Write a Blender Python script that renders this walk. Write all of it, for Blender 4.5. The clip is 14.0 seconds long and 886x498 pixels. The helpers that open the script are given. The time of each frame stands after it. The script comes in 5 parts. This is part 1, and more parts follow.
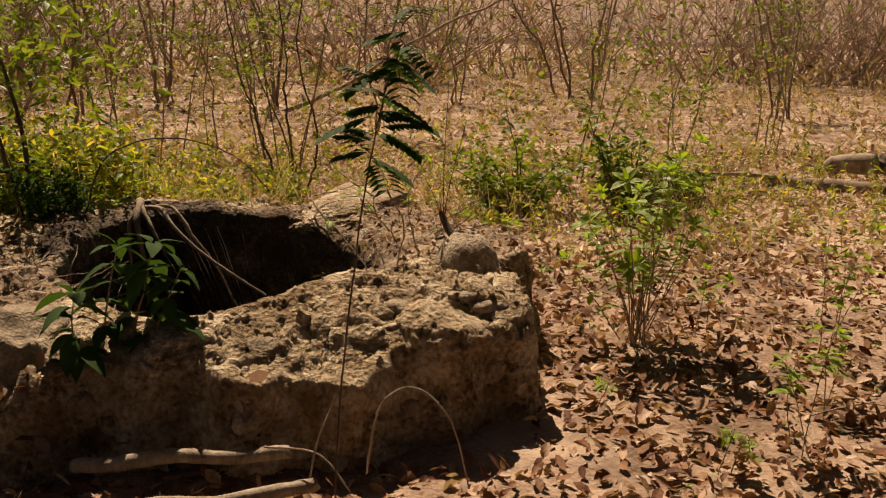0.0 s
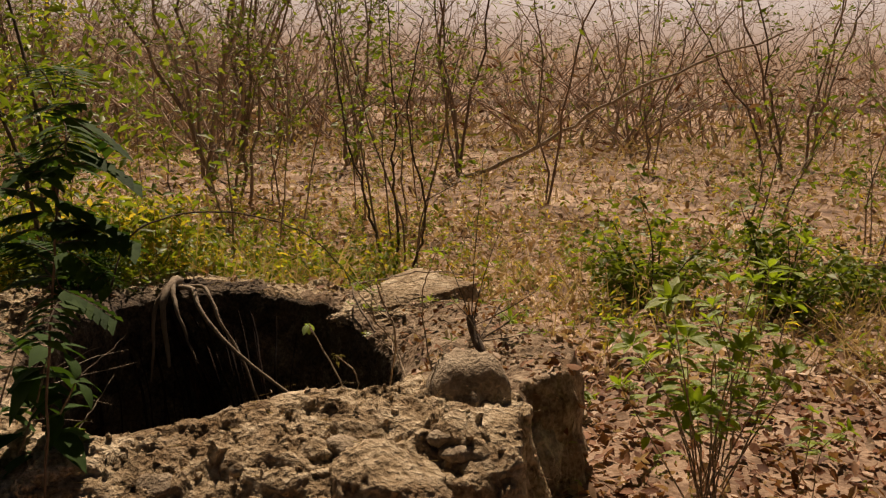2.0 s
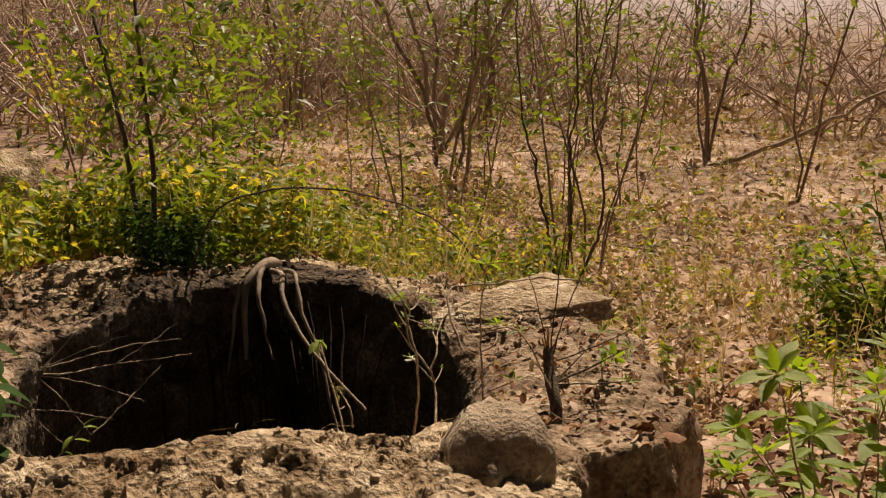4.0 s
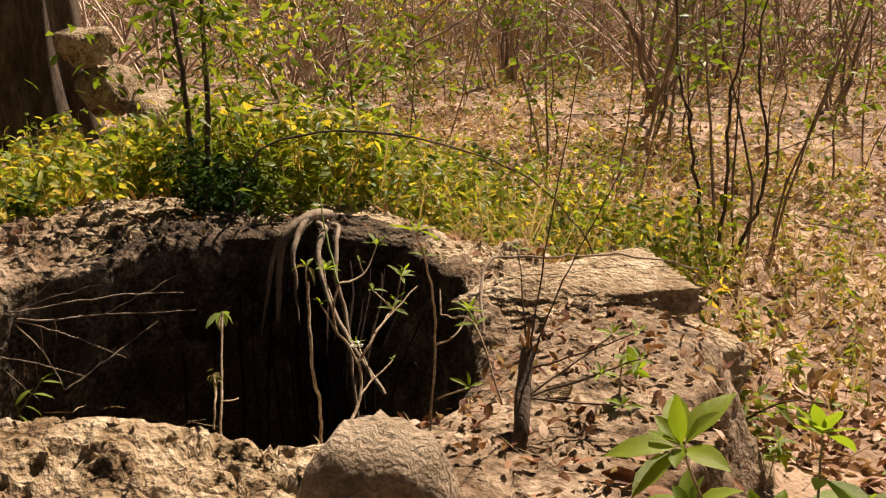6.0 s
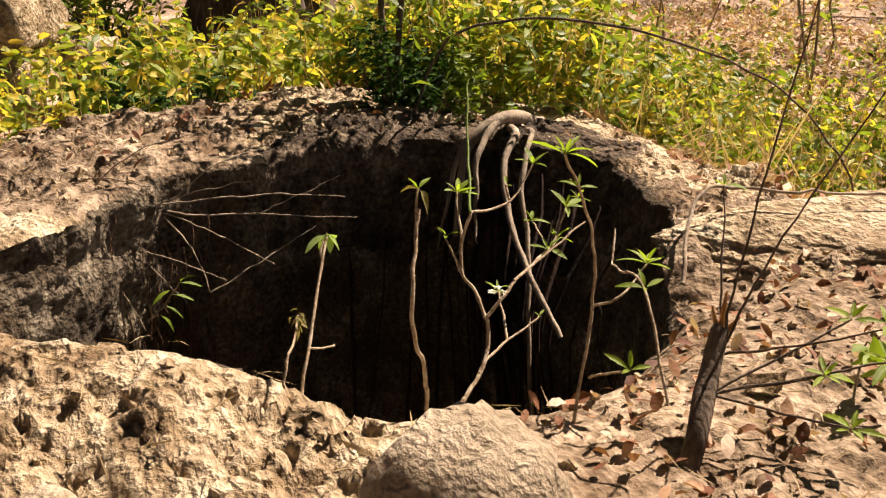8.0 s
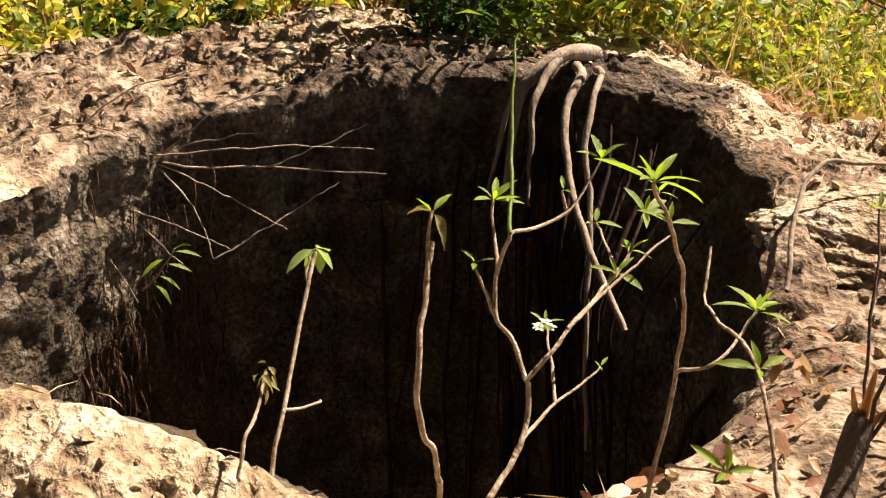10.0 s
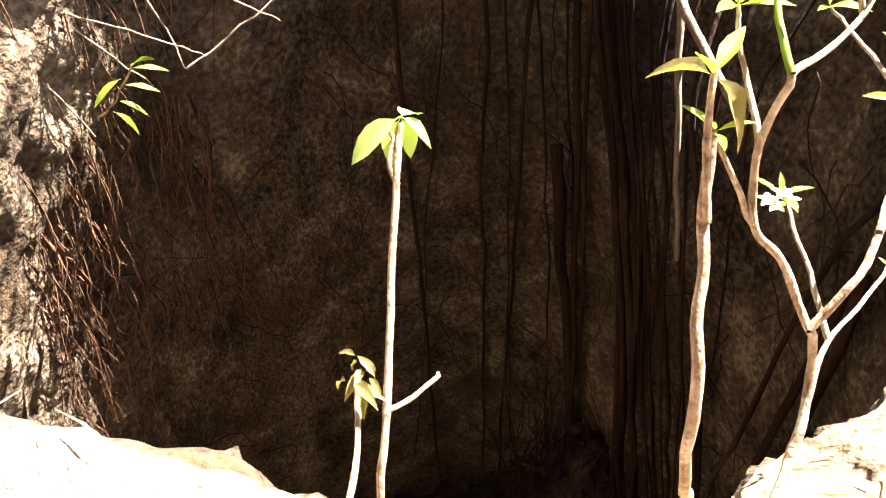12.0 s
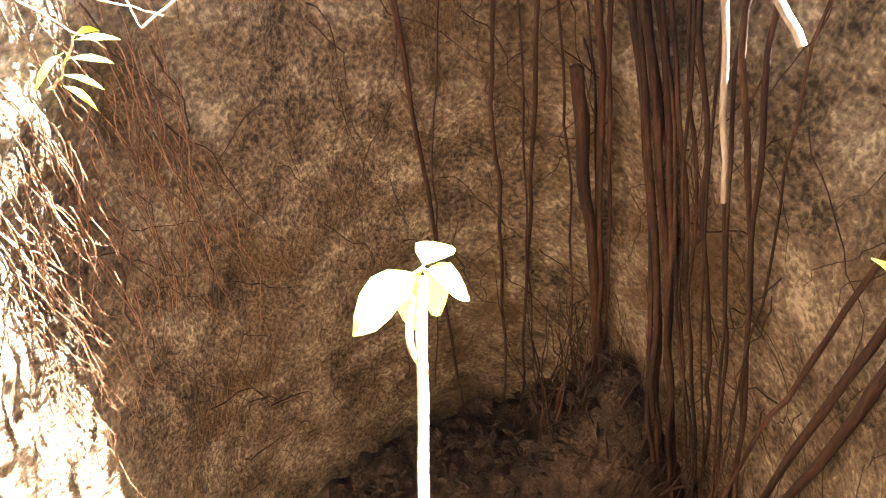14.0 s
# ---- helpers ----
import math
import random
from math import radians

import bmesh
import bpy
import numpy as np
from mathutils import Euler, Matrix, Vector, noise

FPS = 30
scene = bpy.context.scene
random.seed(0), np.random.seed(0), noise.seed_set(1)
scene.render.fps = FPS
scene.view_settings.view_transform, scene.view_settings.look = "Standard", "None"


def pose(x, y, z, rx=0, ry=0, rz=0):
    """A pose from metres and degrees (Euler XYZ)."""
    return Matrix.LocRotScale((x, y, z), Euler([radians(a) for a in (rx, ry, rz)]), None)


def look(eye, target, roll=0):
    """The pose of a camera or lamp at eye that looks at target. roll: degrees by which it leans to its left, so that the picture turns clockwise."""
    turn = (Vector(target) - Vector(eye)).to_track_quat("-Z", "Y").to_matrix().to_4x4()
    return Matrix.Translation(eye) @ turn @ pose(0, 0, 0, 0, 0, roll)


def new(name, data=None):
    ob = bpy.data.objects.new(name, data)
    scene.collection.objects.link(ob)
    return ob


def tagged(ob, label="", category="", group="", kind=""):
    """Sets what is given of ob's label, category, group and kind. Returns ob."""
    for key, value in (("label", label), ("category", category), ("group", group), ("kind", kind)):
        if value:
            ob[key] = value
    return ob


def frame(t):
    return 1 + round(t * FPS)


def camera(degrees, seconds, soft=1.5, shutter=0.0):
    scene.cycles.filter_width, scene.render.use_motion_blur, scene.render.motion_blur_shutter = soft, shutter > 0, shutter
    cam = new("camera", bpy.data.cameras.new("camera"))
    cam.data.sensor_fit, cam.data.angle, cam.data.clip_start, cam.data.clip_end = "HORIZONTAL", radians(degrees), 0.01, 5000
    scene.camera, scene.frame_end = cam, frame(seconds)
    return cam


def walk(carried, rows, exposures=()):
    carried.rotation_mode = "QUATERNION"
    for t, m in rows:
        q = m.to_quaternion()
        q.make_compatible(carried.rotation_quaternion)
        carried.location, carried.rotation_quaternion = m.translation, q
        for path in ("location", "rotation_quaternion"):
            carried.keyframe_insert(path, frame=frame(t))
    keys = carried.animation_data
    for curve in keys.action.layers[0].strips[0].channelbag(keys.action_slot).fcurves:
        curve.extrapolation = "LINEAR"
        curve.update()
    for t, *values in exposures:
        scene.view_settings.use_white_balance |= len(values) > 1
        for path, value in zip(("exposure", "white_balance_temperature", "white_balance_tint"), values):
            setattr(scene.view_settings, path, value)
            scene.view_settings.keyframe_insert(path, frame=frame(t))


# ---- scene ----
cam = camera(51.4, 14.0, 1.2)
METRES, EYE, TILT, LEAN, TURN = 6.0, 1.72, -14.2, -1.0, 0.0
ROWS = [
    (0.0, 0.0, 0.0, 0.0, -0.0, -0.0, 0.0),
    (0.5, 0.0178, 0.0213, 0.0221, 2.19, 1.3, -0.17),
    (1.0, 0.0501, 0.0549, 0.0113, 4.27, 2.2, -0.63),
    (1.5, 0.1062, 0.1098, 0.0183, 8.6, 3.33, -1.72),
    (2.0, 0.1437, 0.1646, 0.041, 13.73, 3.49, -3.44),
    (2.5, 0.1745, 0.2073, 0.0489, 18.6, 2.8, -4.85),
    (3.0, 0.1943, 0.2448, 0.0566, 22.5, 2.12, -6.47),
    (3.5, 0.1986, 0.3, 0.0672, 26.3, 1.32, -7.7),
    (6.0, 0.2417, 0.5343, 0.1015, 45.52, -4.86, -12.11),
    (6.5, 0.2352, 0.5738, 0.1047, 49.48, -6.82, -12.49),
    (7.0, 0.2327, 0.5904, 0.1095, 53.14, -8.65, -13.08),
    (7.5, 0.2197, 0.6009, 0.1073, 57.3, -11.42, -13.75),
    (8.0, 0.185, 0.6242, 0.1057, 61.81, -14.8, -14.41),
    (10.5, 0.0886, 0.6762, 0.113, 65.86, -24.11, -14.43),
    (11.0, 0.0612, 0.6811, 0.1063, 65.11, -27.8, -13.31),
    (11.5, 0.0287, 0.6845, 0.0935, 63.56, -32.41, -12.1),
    (12.0, 0.0052, 0.6909, 0.0861, 61.76, -37.19, -11.28),
    (12.5, -0.012, 0.699, 0.0809, 60.72, -40.92, -11.19),
    (13.0, -0.0274, 0.7062, 0.0817, 61.07, -42.72, -10.34),
    (13.5, -0.0353, 0.7092, 0.0822, 61.19, -43.16, -9.15),
    (14.0, -0.0451, 0.7149, 0.0835, 59.55, -44.97, -8.37),
]
EXPO = ((0.0, 0.4, 8000, 21), (2.0, 0.1, 7700, 21), (3.5, 0.3, 7500, 21), (6.0, 0.85, 7200, 21), (8.0, 1.3, 6900, 20), (10.5, 1.8, 6500, 20), (11.0, 2.25, 6300, 20), (11.5, 2.95, 6400, 20), (12.2, 4.25, 6400, 21), (13.0, 5.75, 6250, 21), (14.0, 6.55, 6350, 20))
walk(cam, [(t, pose(0, 0, EYE, TILT, LEAN, TURN) @ pose(METRES * x, METRES * y, METRES * z, 90 + pitch, roll, yaw)) for t, x, y, z, yaw, pitch, roll in ROWS], EXPO)

# ---- sky and sun ----
SUN = Vector((-0.2, 0.58, 0.79)).normalized()
world = bpy.data.worlds.new("world")
scene.world = world
world.use_nodes = True
wn = world.node_tree.nodes
sky = wn.new("ShaderNodeTexSky")
sky.sky_type, sky.sun_disc = "NISHITA", False
sky.sun_elevation, sky.sun_rotation = math.asin(SUN.z), math.atan2(SUN.x, SUN.y)
wn["Background"].inputs[1].default_value = 0.006
world.node_tree.links.new(sky.outputs[0], wn["Background"].inputs[0])
sun = new("sun", bpy.data.lights.new("sun", "SUN"))
sun.data.energy, sun.data.angle, sun.data.color = 5.0, radians(0.53), (1.0, 0.92, 0.78)
sun.matrix_world = look((0, 0, 30), Vector((0, 0, 30)) - SUN)


# glowing backdrop far beyond the thicket: brown haze to pale sky painted in
haze_glow = bpy.data.materials.new("glowing painted distance")
haze_glow.use_nodes = True
glow = haze_glow.node_tree.nodes.new("ShaderNodeEmission")
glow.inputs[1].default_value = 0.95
height = haze_glow.node_tree.nodes.new("ShaderNodeMapRange")
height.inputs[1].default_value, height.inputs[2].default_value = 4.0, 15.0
fade = haze_glow.node_tree.nodes.new("ShaderNodeValToRGB")
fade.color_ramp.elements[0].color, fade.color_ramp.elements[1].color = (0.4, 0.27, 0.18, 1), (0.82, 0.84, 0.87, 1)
where = haze_glow.node_tree.nodes.new("ShaderNodeSeparateXYZ")
haze_glow.node_tree.links.new(haze_glow.node_tree.nodes.new("ShaderNodeTexCoord").outputs["Object"], where.inputs[0])
haze_glow.node_tree.links.new(where.outputs[2], height.inputs[0])
haze_glow.node_tree.links.new(height.outputs[0], fade.inputs[0])
haze_glow.node_tree.links.new(fade.outputs[0], glow.inputs[0])
haze_glow.node_tree.links.new(glow.outputs[0], haze_glow.node_tree.nodes["Material Output"].inputs[0])
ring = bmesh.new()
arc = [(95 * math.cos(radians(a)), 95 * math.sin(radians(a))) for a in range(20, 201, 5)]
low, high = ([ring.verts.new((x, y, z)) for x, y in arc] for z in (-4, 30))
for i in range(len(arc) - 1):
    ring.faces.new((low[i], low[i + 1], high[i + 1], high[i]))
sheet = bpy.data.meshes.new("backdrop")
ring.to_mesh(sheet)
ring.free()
sheet.materials.append(haze_glow)
tagged(new("backdrop", sheet), "glowing backdrop painted as hazy brown distance under a pale sky", "sky", kind="structure")

rng = np.random.default_rng(7)


# ---- noise ----
def lattice(i, j, k):
    n = (i * 374761393 + j * 668265263 + k * 1440662683) & 0x7FFFFFFF
    n = ((n ^ (n >> 13)) * 1274126177) & 0x7FFFFFFF
    return ((n ^ (n >> 16)) & 0xFFFFFF) / float(0xFFFFFF)


def vnoise(p):
    p = np.asarray(p, float)
    b = np.floor(p).astype(np.int64)
    f = p - b
    f = f * f * (3 - 2 * f)
    out = 0
    for dx in (0, 1):
        for dy in (0, 1):
            for dz in (0, 1):
                w = (f[:, 0] if dx else 1 - f[:, 0]) * (f[:, 1] if dy else 1 - f[:, 1]) * (f[:, 2] if dz else 1 - f[:, 2])
                out = out + w * lattice(b[:, 0] + dx, b[:, 1] + dy, b[:, 2] + dz)
    return out * 2 - 1


def fbm(p, octaves=4, gain=0.5):
    total, amp = 0, 1.0
    for o in range(octaves):
        total = total + amp * vnoise(np.asarray(p) * 2.0 ** o + 17.3 * o)
        amp *= gain
    return total


def cells(p):
    """Distance to the nearest and second cell point, and the nearest cell's own random number."""
    p = np.asarray(p, float)
    b = np.floor(p).astype(np.int64)
    d1, d2, cid = np.full(len(p), 9.0), np.full(len(p), 9.0), np.zeros(len(p))
    for dx in (-1, 0, 1):
        for dy in (-1, 0, 1):
            for dz in (-1, 0, 1):
                c = b + (dx, dy, dz)
                q = np.stack([lattice(c[:, 0], c[:, 1] + 57 * s, c[:, 2] + 31 * s) for s in (1, 2, 3)], 1)
                d = np.linalg.norm(c + q - p, axis=1)
                near = d < d1
                d2 = np.where(near, d1, np.minimum(d2, d))
                cid = np.where(near, lattice(c[:, 0] + 9, c[:, 1], c[:, 2]), cid)
                d1 = np.where(near, d, d1)
    return d1, d2, cid


def step(a, b, x):
    t = np.clip((x - a) / (b - a), 0, 1)
    return t * t * (3 - 2 * t)


# ---- mesh helpers ----
def mesh_data(name, verts, faces, mat, smooth=True):
    """faces: an (n, 3) or (n, 4) array."""
    verts, faces = np.asarray(verts, np.float32), np.asarray(faces, np.int32)
    k = faces.shape[1]
    me = bpy.data.meshes.new(name)
    me.vertices.add(len(verts))
    me.vertices.foreach_set("co", verts.ravel())
    me.loops.add(faces.size)
    me.loops.foreach_set("vertex_index", faces.ravel())
    me.polygons.add(len(faces))
    me.polygons.foreach_set("loop_start", np.arange(0, faces.size, k, dtype=np.int32))
    me.polygons.foreach_set("use_smooth", np.full(len(faces), smooth))
    me.update(calc_edges=True)
    me.validate()
    if mat:
        me.materials.append(mat)
    return me


def thing(name, label, category, place=(0, 0, 0), group="", kind=""):
    ob = new(name)
    ob.empty_display_size = 0.1
    ob.location = place
    return tagged(ob, label, category, group, kind)


def part(name, data, parent, label=""):
    ob = new(name, data)
    ob.parent = parent
    return tagged(ob, label)


class Soup:
    """Verts and quads gathered for one mesh."""

    def __init__(self):
        self.v, self.f, self.n = [], [], 0

    def add(self, v, f):
        self.v.append(np.asarray(v, float))
        self.f.append(np.asarray(f, np.int64) + self.n)
        self.n += len(v)

    def tube(self, pts, radii, sides=6):
        pts = np.asarray(pts, float)
        radii = np.broadcast_to(np.asarray(radii, float), (len(pts),))
        tan = np.gradient(pts, axis=0)
        tan /= np.linalg.norm(tan, axis=1)[:, None] + 1e-9
        ref = np.array([1.0, 0, 0]) if abs(tan[0, 0]) < 0.8 else np.array([0, 1.0, 0])
        a = np.cross(tan, ref)
        a /= np.linalg.norm(a, axis=1)[:, None] + 1e-9
        b = np.cross(tan, a)
        ang = np.linspace(0, 2 * np.pi, sides, endpoint=False)
        v = pts[:, None] + radii[:, None, None] * (np.cos(ang)[None, :, None] * a[:, None] + np.sin(ang)[None, :, None] * b[:, None])
        n = len(pts)
        i, j = np.meshgrid(np.arange(n - 1), np.arange(sides), indexing="ij")
        j2 = (j + 1) % sides
        f = np.stack([i * sides + j, i * sides + j2, (i + 1) * sides + j2, (i + 1) * sides + j], -1).reshape(-1, 4)
        v = np.concatenate([v.reshape(-1, 3), pts[-1:] + tan[-1:] * radii[-1]])
        tip = len(v) - 1
        k = (n - 1) * sides
        cap = np.array([[k + s, k + (s + 1) % sides, tip, tip] for s in range(0, sides)])
        cap[:, 3] = cap[:, 2]
        self.add(v, np.concatenate([f, cap]))

    def data(self, name, mat, smooth=True):
        return mesh_data(name, np.concatenate(self.v), np.concatenate(self.f), mat, smooth) if self.v else None


def smooth_line(pts, n):
    """A soft curve through the points."""
    pts = np.asarray(pts, float)
    t = np.linspace(0, len(pts) - 1, n)
    i = np.clip(t.astype(int), 0, len(pts) - 2)
    u = (t - i)[:, None]
    p0, p1, p2, p3 = pts[np.maximum(i - 1, 0)], pts[i], pts[i + 1], pts[np.minimum(i + 2, len(pts) - 1)]
    return 0.5 * (2 * p1 + (p2 - p0) * u + (2 * p0 - 5 * p1 + 4 * p2 - p3) * u * u + (3 * p1 - p0 - 3 * p2 + p3) * u ** 3)


def wobble(pts, size, rate, seed):
    pts = np.asarray(pts, float)
    off = np.stack([fbm(pts * rate + seed * 7.1 + 31 * a, 2) for a in range(3)], 1)
    return pts + size * off


BLADE = np.array([(0, 0.0, 0.06), (0, 0.22, 0.62), (0, 0.5, 1.0), (0, 0.78, 0.66), (0, 1.0, 0.02)])


def leaf_soup(base, way, up, length, width, droop=0.2, fold=0.25, coarse=False, oval=False):
    """Many leaves at once: base, direction, up side, length and width for each. Returns verts and quads."""
    base, way, up = (np.asarray(a, float).reshape(-1, 3) for a in (base, way, up))
    n = len(base)
    way = way / (np.linalg.norm(way, axis=1)[:, None] + 1e-9)
    side = np.cross(way, up)
    side /= np.linalg.norm(side, axis=1)[:, None] + 1e-9
    top = np.cross(side, way)
    length, width = np.broadcast_to(length, (n,)), np.broadcast_to(width, (n,))
    droop, fold = np.broadcast_to(droop, (n,)), np.broadcast_to(fold, (n,))
    st = BLADE[:, 1:] if not coarse else np.array([(0, 0.15), (0.28, 0.9), (0.68, 0.95), (1, 0.12)] if oval else [(0, 0.08), (0.45, 1.0), (1, 0.05)])
    rows = []
    for t, w in st:
        mid = base + way * (length * t)[:, None] - top * (droop * length * t * t)[:, None]
        out = side * (0.5 * width * w)[:, None]
        lift = top * (fold * 0.5 * width * w)[:, None]
        rows.append(np.stack([mid - out + lift, mid, mid + out + lift], 1))
    v = np.stack(rows, 1)
    m = len(st)
    f = []
    for r in range(m - 1):
        for c in (0, 1):
            f.append([r * 3 + c, r * 3 + c + 1, (r + 1) * 3 + c + 1, (r + 1) * 3 + c])
    f = np.array(f)[None] + (np.arange(n) * m * 3)[:, None, None]
    return v.reshape(-1, 3), f.reshape(-1, 4)


def ways(n, lo=-0.3, hi=0.9):
    a, z = rng.uniform(0, 2 * np.pi, n), rng.uniform(lo, hi, n)
    s = np.sqrt(1 - z * z)
    return np.stack([s * np.cos(a), s * np.sin(a), z], 1)


# ---- materials ----
def material(name, colors, scale=4.0, rough=0.85, bump=0.3, fine=60.0, island=0.0, obj=0.0, translucent=0.0, stretch=(1, 1, 1), spec=0.25, stain=None, stain_scale=1.0, bump_dist=0.01, speckle=0.35, stain_from=0.5):
    m = bpy.data.materials.new(name)
    m.use_nodes = True
    nt = m.node_tree
    nd, ln = nt.nodes, nt.links
    bsdf = nd["Principled BSDF"]
    tc = nd.new("ShaderNodeTexCoord")
    mp = nd.new("ShaderNodeMapping")
    mp.inputs["Scale"].default_value = stretch
    ln.new(tc.outputs["Object"], mp.inputs[0])
    n1 = nd.new("ShaderNodeTexNoise")
    n1.inputs["Scale"].default_value, n1.inputs["Detail"].default_value, n1.inputs["Roughness"].default_value = scale, 8, 0.65
    n2 = nd.new("ShaderNodeTexNoise")
    n2.inputs["Scale"].default_value, n2.inputs["Detail"].default_value = fine, 6
    for n in (n1, n2):
        ln.new(mp.outputs[0], n.inputs["Vector"])
    mixf = nd.new("ShaderNodeMath")
    mixf.operation = "MULTIPLY_ADD"
    ln.new(n2.outputs[0], mixf.inputs[0])
    mixf.inputs[1].default_value = speckle
    last = n1.outputs[0]
    if island or obj:
        src = nd.new("ShaderNodeNewGeometry").outputs["Random Per Island"] if island else nd.new("ShaderNodeObjectInfo").outputs["Random"]
        amt = island or obj
        k = nd.new("ShaderNodeMix")
        k.inputs[0].default_value = amt
        ln.new(last, k.inputs[2])
        ln.new(src, k.inputs[3])
        last = k.outputs[0]
    sub = nd.new("ShaderNodeMath")
    sub.operation = "SUBTRACT"
    ln.new(last, sub.inputs[0])
    sub.inputs[1].default_value = speckle / 2
    ln.new(sub.outputs[0], mixf.inputs[2])
    ramp = nd.new("ShaderNodeValToRGB")
    lo, hi = (0.05, 0.95) if (island or obj) else (0.3, 0.72)
    while len(ramp.color_ramp.elements) < len(colors):
        ramp.color_ramp.elements.new(0.5)
    for i, c in enumerate(colors):
        e = ramp.color_ramp.elements[i]
        e.position = lo + (hi - lo) * i / max(1, len(colors) - 1)
        e.color = (*c, 1)
    ln.new(mixf.outputs[0], ramp.inputs[0])
    col = ramp.outputs[0]
    if stain:
        n3 = nd.new("ShaderNodeTexNoise")
        n3.inputs["Scale"].default_value, n3.inputs["Detail"].default_value, n3.inputs["Roughness"].default_value = stain_scale, 7, 0.7
        ln.new(tc.outputs["Object"], n3.inputs["Vector"])
        r3 = nd.new("ShaderNodeValToRGB")
        r3.color_ramp.elements[0].position, r3.color_ramp.elements[1].position = stain_from, stain_from + 0.16
        ln.new(n3.outputs[0], r3.inputs[0])
        mx = nd.new("ShaderNodeMix")
        mx.data_type = "RGBA"
        ln.new(r3.outputs[0], mx.inputs[0])
        ln.new(col, mx.inputs[6])
        mx.inputs[7].default_value = (*stain, 1)
        col = mx.outputs[2]
    ln.new(col, bsdf.inputs["Base Color"])
    bsdf.inputs["Roughness"].default_value = rough
    bsdf.inputs["Specular IOR Level"].default_value = spec
    if bump:
        bp = nd.new("ShaderNodeBump")
        bp.inputs["Strength"].default_value, bp.inputs["Distance"].default_value = bump, bump_dist
        add = nd.new("ShaderNodeMath")
        ln.new(n1.outputs[0], add.inputs[0])
        ln.new(n2.outputs[0], add.inputs[1])
        ln.new(add.outputs[0], bp.inputs["Height"])
        ln.new(bp.outputs[0], bsdf.inputs["Normal"])
    if translucent:
        tr = nd.new("ShaderNodeBsdfTranslucent")
        gain = nd.new("ShaderNodeMix")
        gain.data_type, gain.blend_type = "RGBA", "MULTIPLY"
        gain.inputs[0].default_value = 1.0
        ln.new(col, gain.inputs[6])
        gain.inputs[7].default_value = (1.5, 1.5, 0.8, 1)
        ln.new(gain.outputs[2], tr.inputs[0])
        ms = nd.new("ShaderNodeMixShader")
        ms.inputs[0].default_value = translucent
        ln.new(bsdf.outputs[0], ms.inputs[1])
        ln.new(tr.outputs[0], ms.inputs[2])
        ln.new(ms.outputs[0], nd["Material Output"].inputs[0])
    return m


SOIL = material("soil", [(0.07, 0.04, 0.025), (0.18, 0.11, 0.07), (0.34, 0.23, 0.155), (0.5, 0.37, 0.27)], 2.2, 0.95, 0.7, 45, stain=(0.52, 0.38, 0.27), stain_scale=0.4, bump_dist=0.02)
LIME = material("limestone", [(0.095, 0.06, 0.03), (0.33, 0.235, 0.135), (0.53, 0.415, 0.275), (0.68, 0.565, 0.405)], 6.0, 0.93, 0.9, 42, stain=(0.21, 0.13, 0.065), stain_scale=2.2, bump_dist=0.05, speckle=0.6, stain_from=0.5)
BOULDER = material("boulder stone", [(0.14, 0.1, 0.06), (0.34, 0.26, 0.175), (0.55, 0.45, 0.33)], 7.0, 0.93, 0.9, 70, stain=(0.2, 0.14, 0.09), stain_scale=4, stain_from=0.55, bump_dist=0.02)
# Root-bound earth, its colour also holding the shade of the rim's bushes.
SHADED_EARTH = material("root-bound earth darkened by shade", [(0.02, 0.013, 0.008), (0.06, 0.04, 0.025), (0.12, 0.085, 0.055), (0.24, 0.18, 0.12)], 9, 0.95, 0.9, 55, bump_dist=0.025, speckle=0.6)
CRUMBS = material("crumbled stone and soil", [(0.07, 0.045, 0.026), (0.19, 0.13, 0.08), (0.33, 0.24, 0.16), (0.46, 0.36, 0.25)], 9, 0.95, 0.9, 50, stain=(0.13, 0.075, 0.038), stain_scale=3.0, bump_dist=0.02, speckle=0.6)
PITWALL = material("pit plaster", [(0.025, 0.017, 0.009), (0.09, 0.065, 0.041), (0.16, 0.122, 0.08), (0.31, 0.255, 0.18)], 5.0, 0.93, 0.9, 60, stain=(0.075, 0.046, 0.022), stain_scale=2.6, bump_dist=0.03, speckle=0.7)
LEAF = material("green leaf", [(0.07, 0.11, 0.012), (0.135, 0.19, 0.02), (0.25, 0.29, 0.04)], 6, 0.5, 0.2, 80, island=0.7, translucent=0.45, spec=0.35)
LEAFOBJ = material("broad green leaf", [(0.11, 0.17, 0.014), (0.19, 0.265, 0.022), (0.28, 0.37, 0.04)], 9, 0.42, 0.25, 60, obj=0.6, translucent=0.5, spec=0.4)
PALELEAF = material("pale green leaf", [(0.22, 0.32, 0.07), (0.32, 0.42, 0.11), (0.42, 0.5, 0.18)], 9, 0.4, 0.25, 60, obj=0.5, translucent=0.35, spec=0.5)
# Dark foliage; also carries shade in its colour for drooping leaves and fronds.
DARKSHADELEAF = material("dark and shaded green leaf", [(0.015, 0.04, 0.01), (0.03, 0.07, 0.012), (0.07, 0.12, 0.02)], 6, 0.75, 0.2, 80, island=0.7, translucent=0.3, spec=0.12)
WITHERED = material("withered leaf", [(0.1, 0.09, 0.025), (0.2, 0.17, 0.05), (0.32, 0.26, 0.11)], 9, 0.7, 0.4, 80, obj=0.6, translucent=0.25)
HUMUS = material("dark humus", [(0.018, 0.012, 0.008), (0.048, 0.031, 0.02), (0.1, 0.068, 0.046)], 9, 0.95, 0.9, 60, bump_dist=0.03)
YELLOWLEAF = material("yellowing leaf", [(0.11, 0.18, 0.02), (0.25, 0.29, 0.032), (0.5, 0.43, 0.055), (0.62, 0.42, 0.08)], 6, 0.55, 0.2, 80, island=0.85, translucent=0.45)
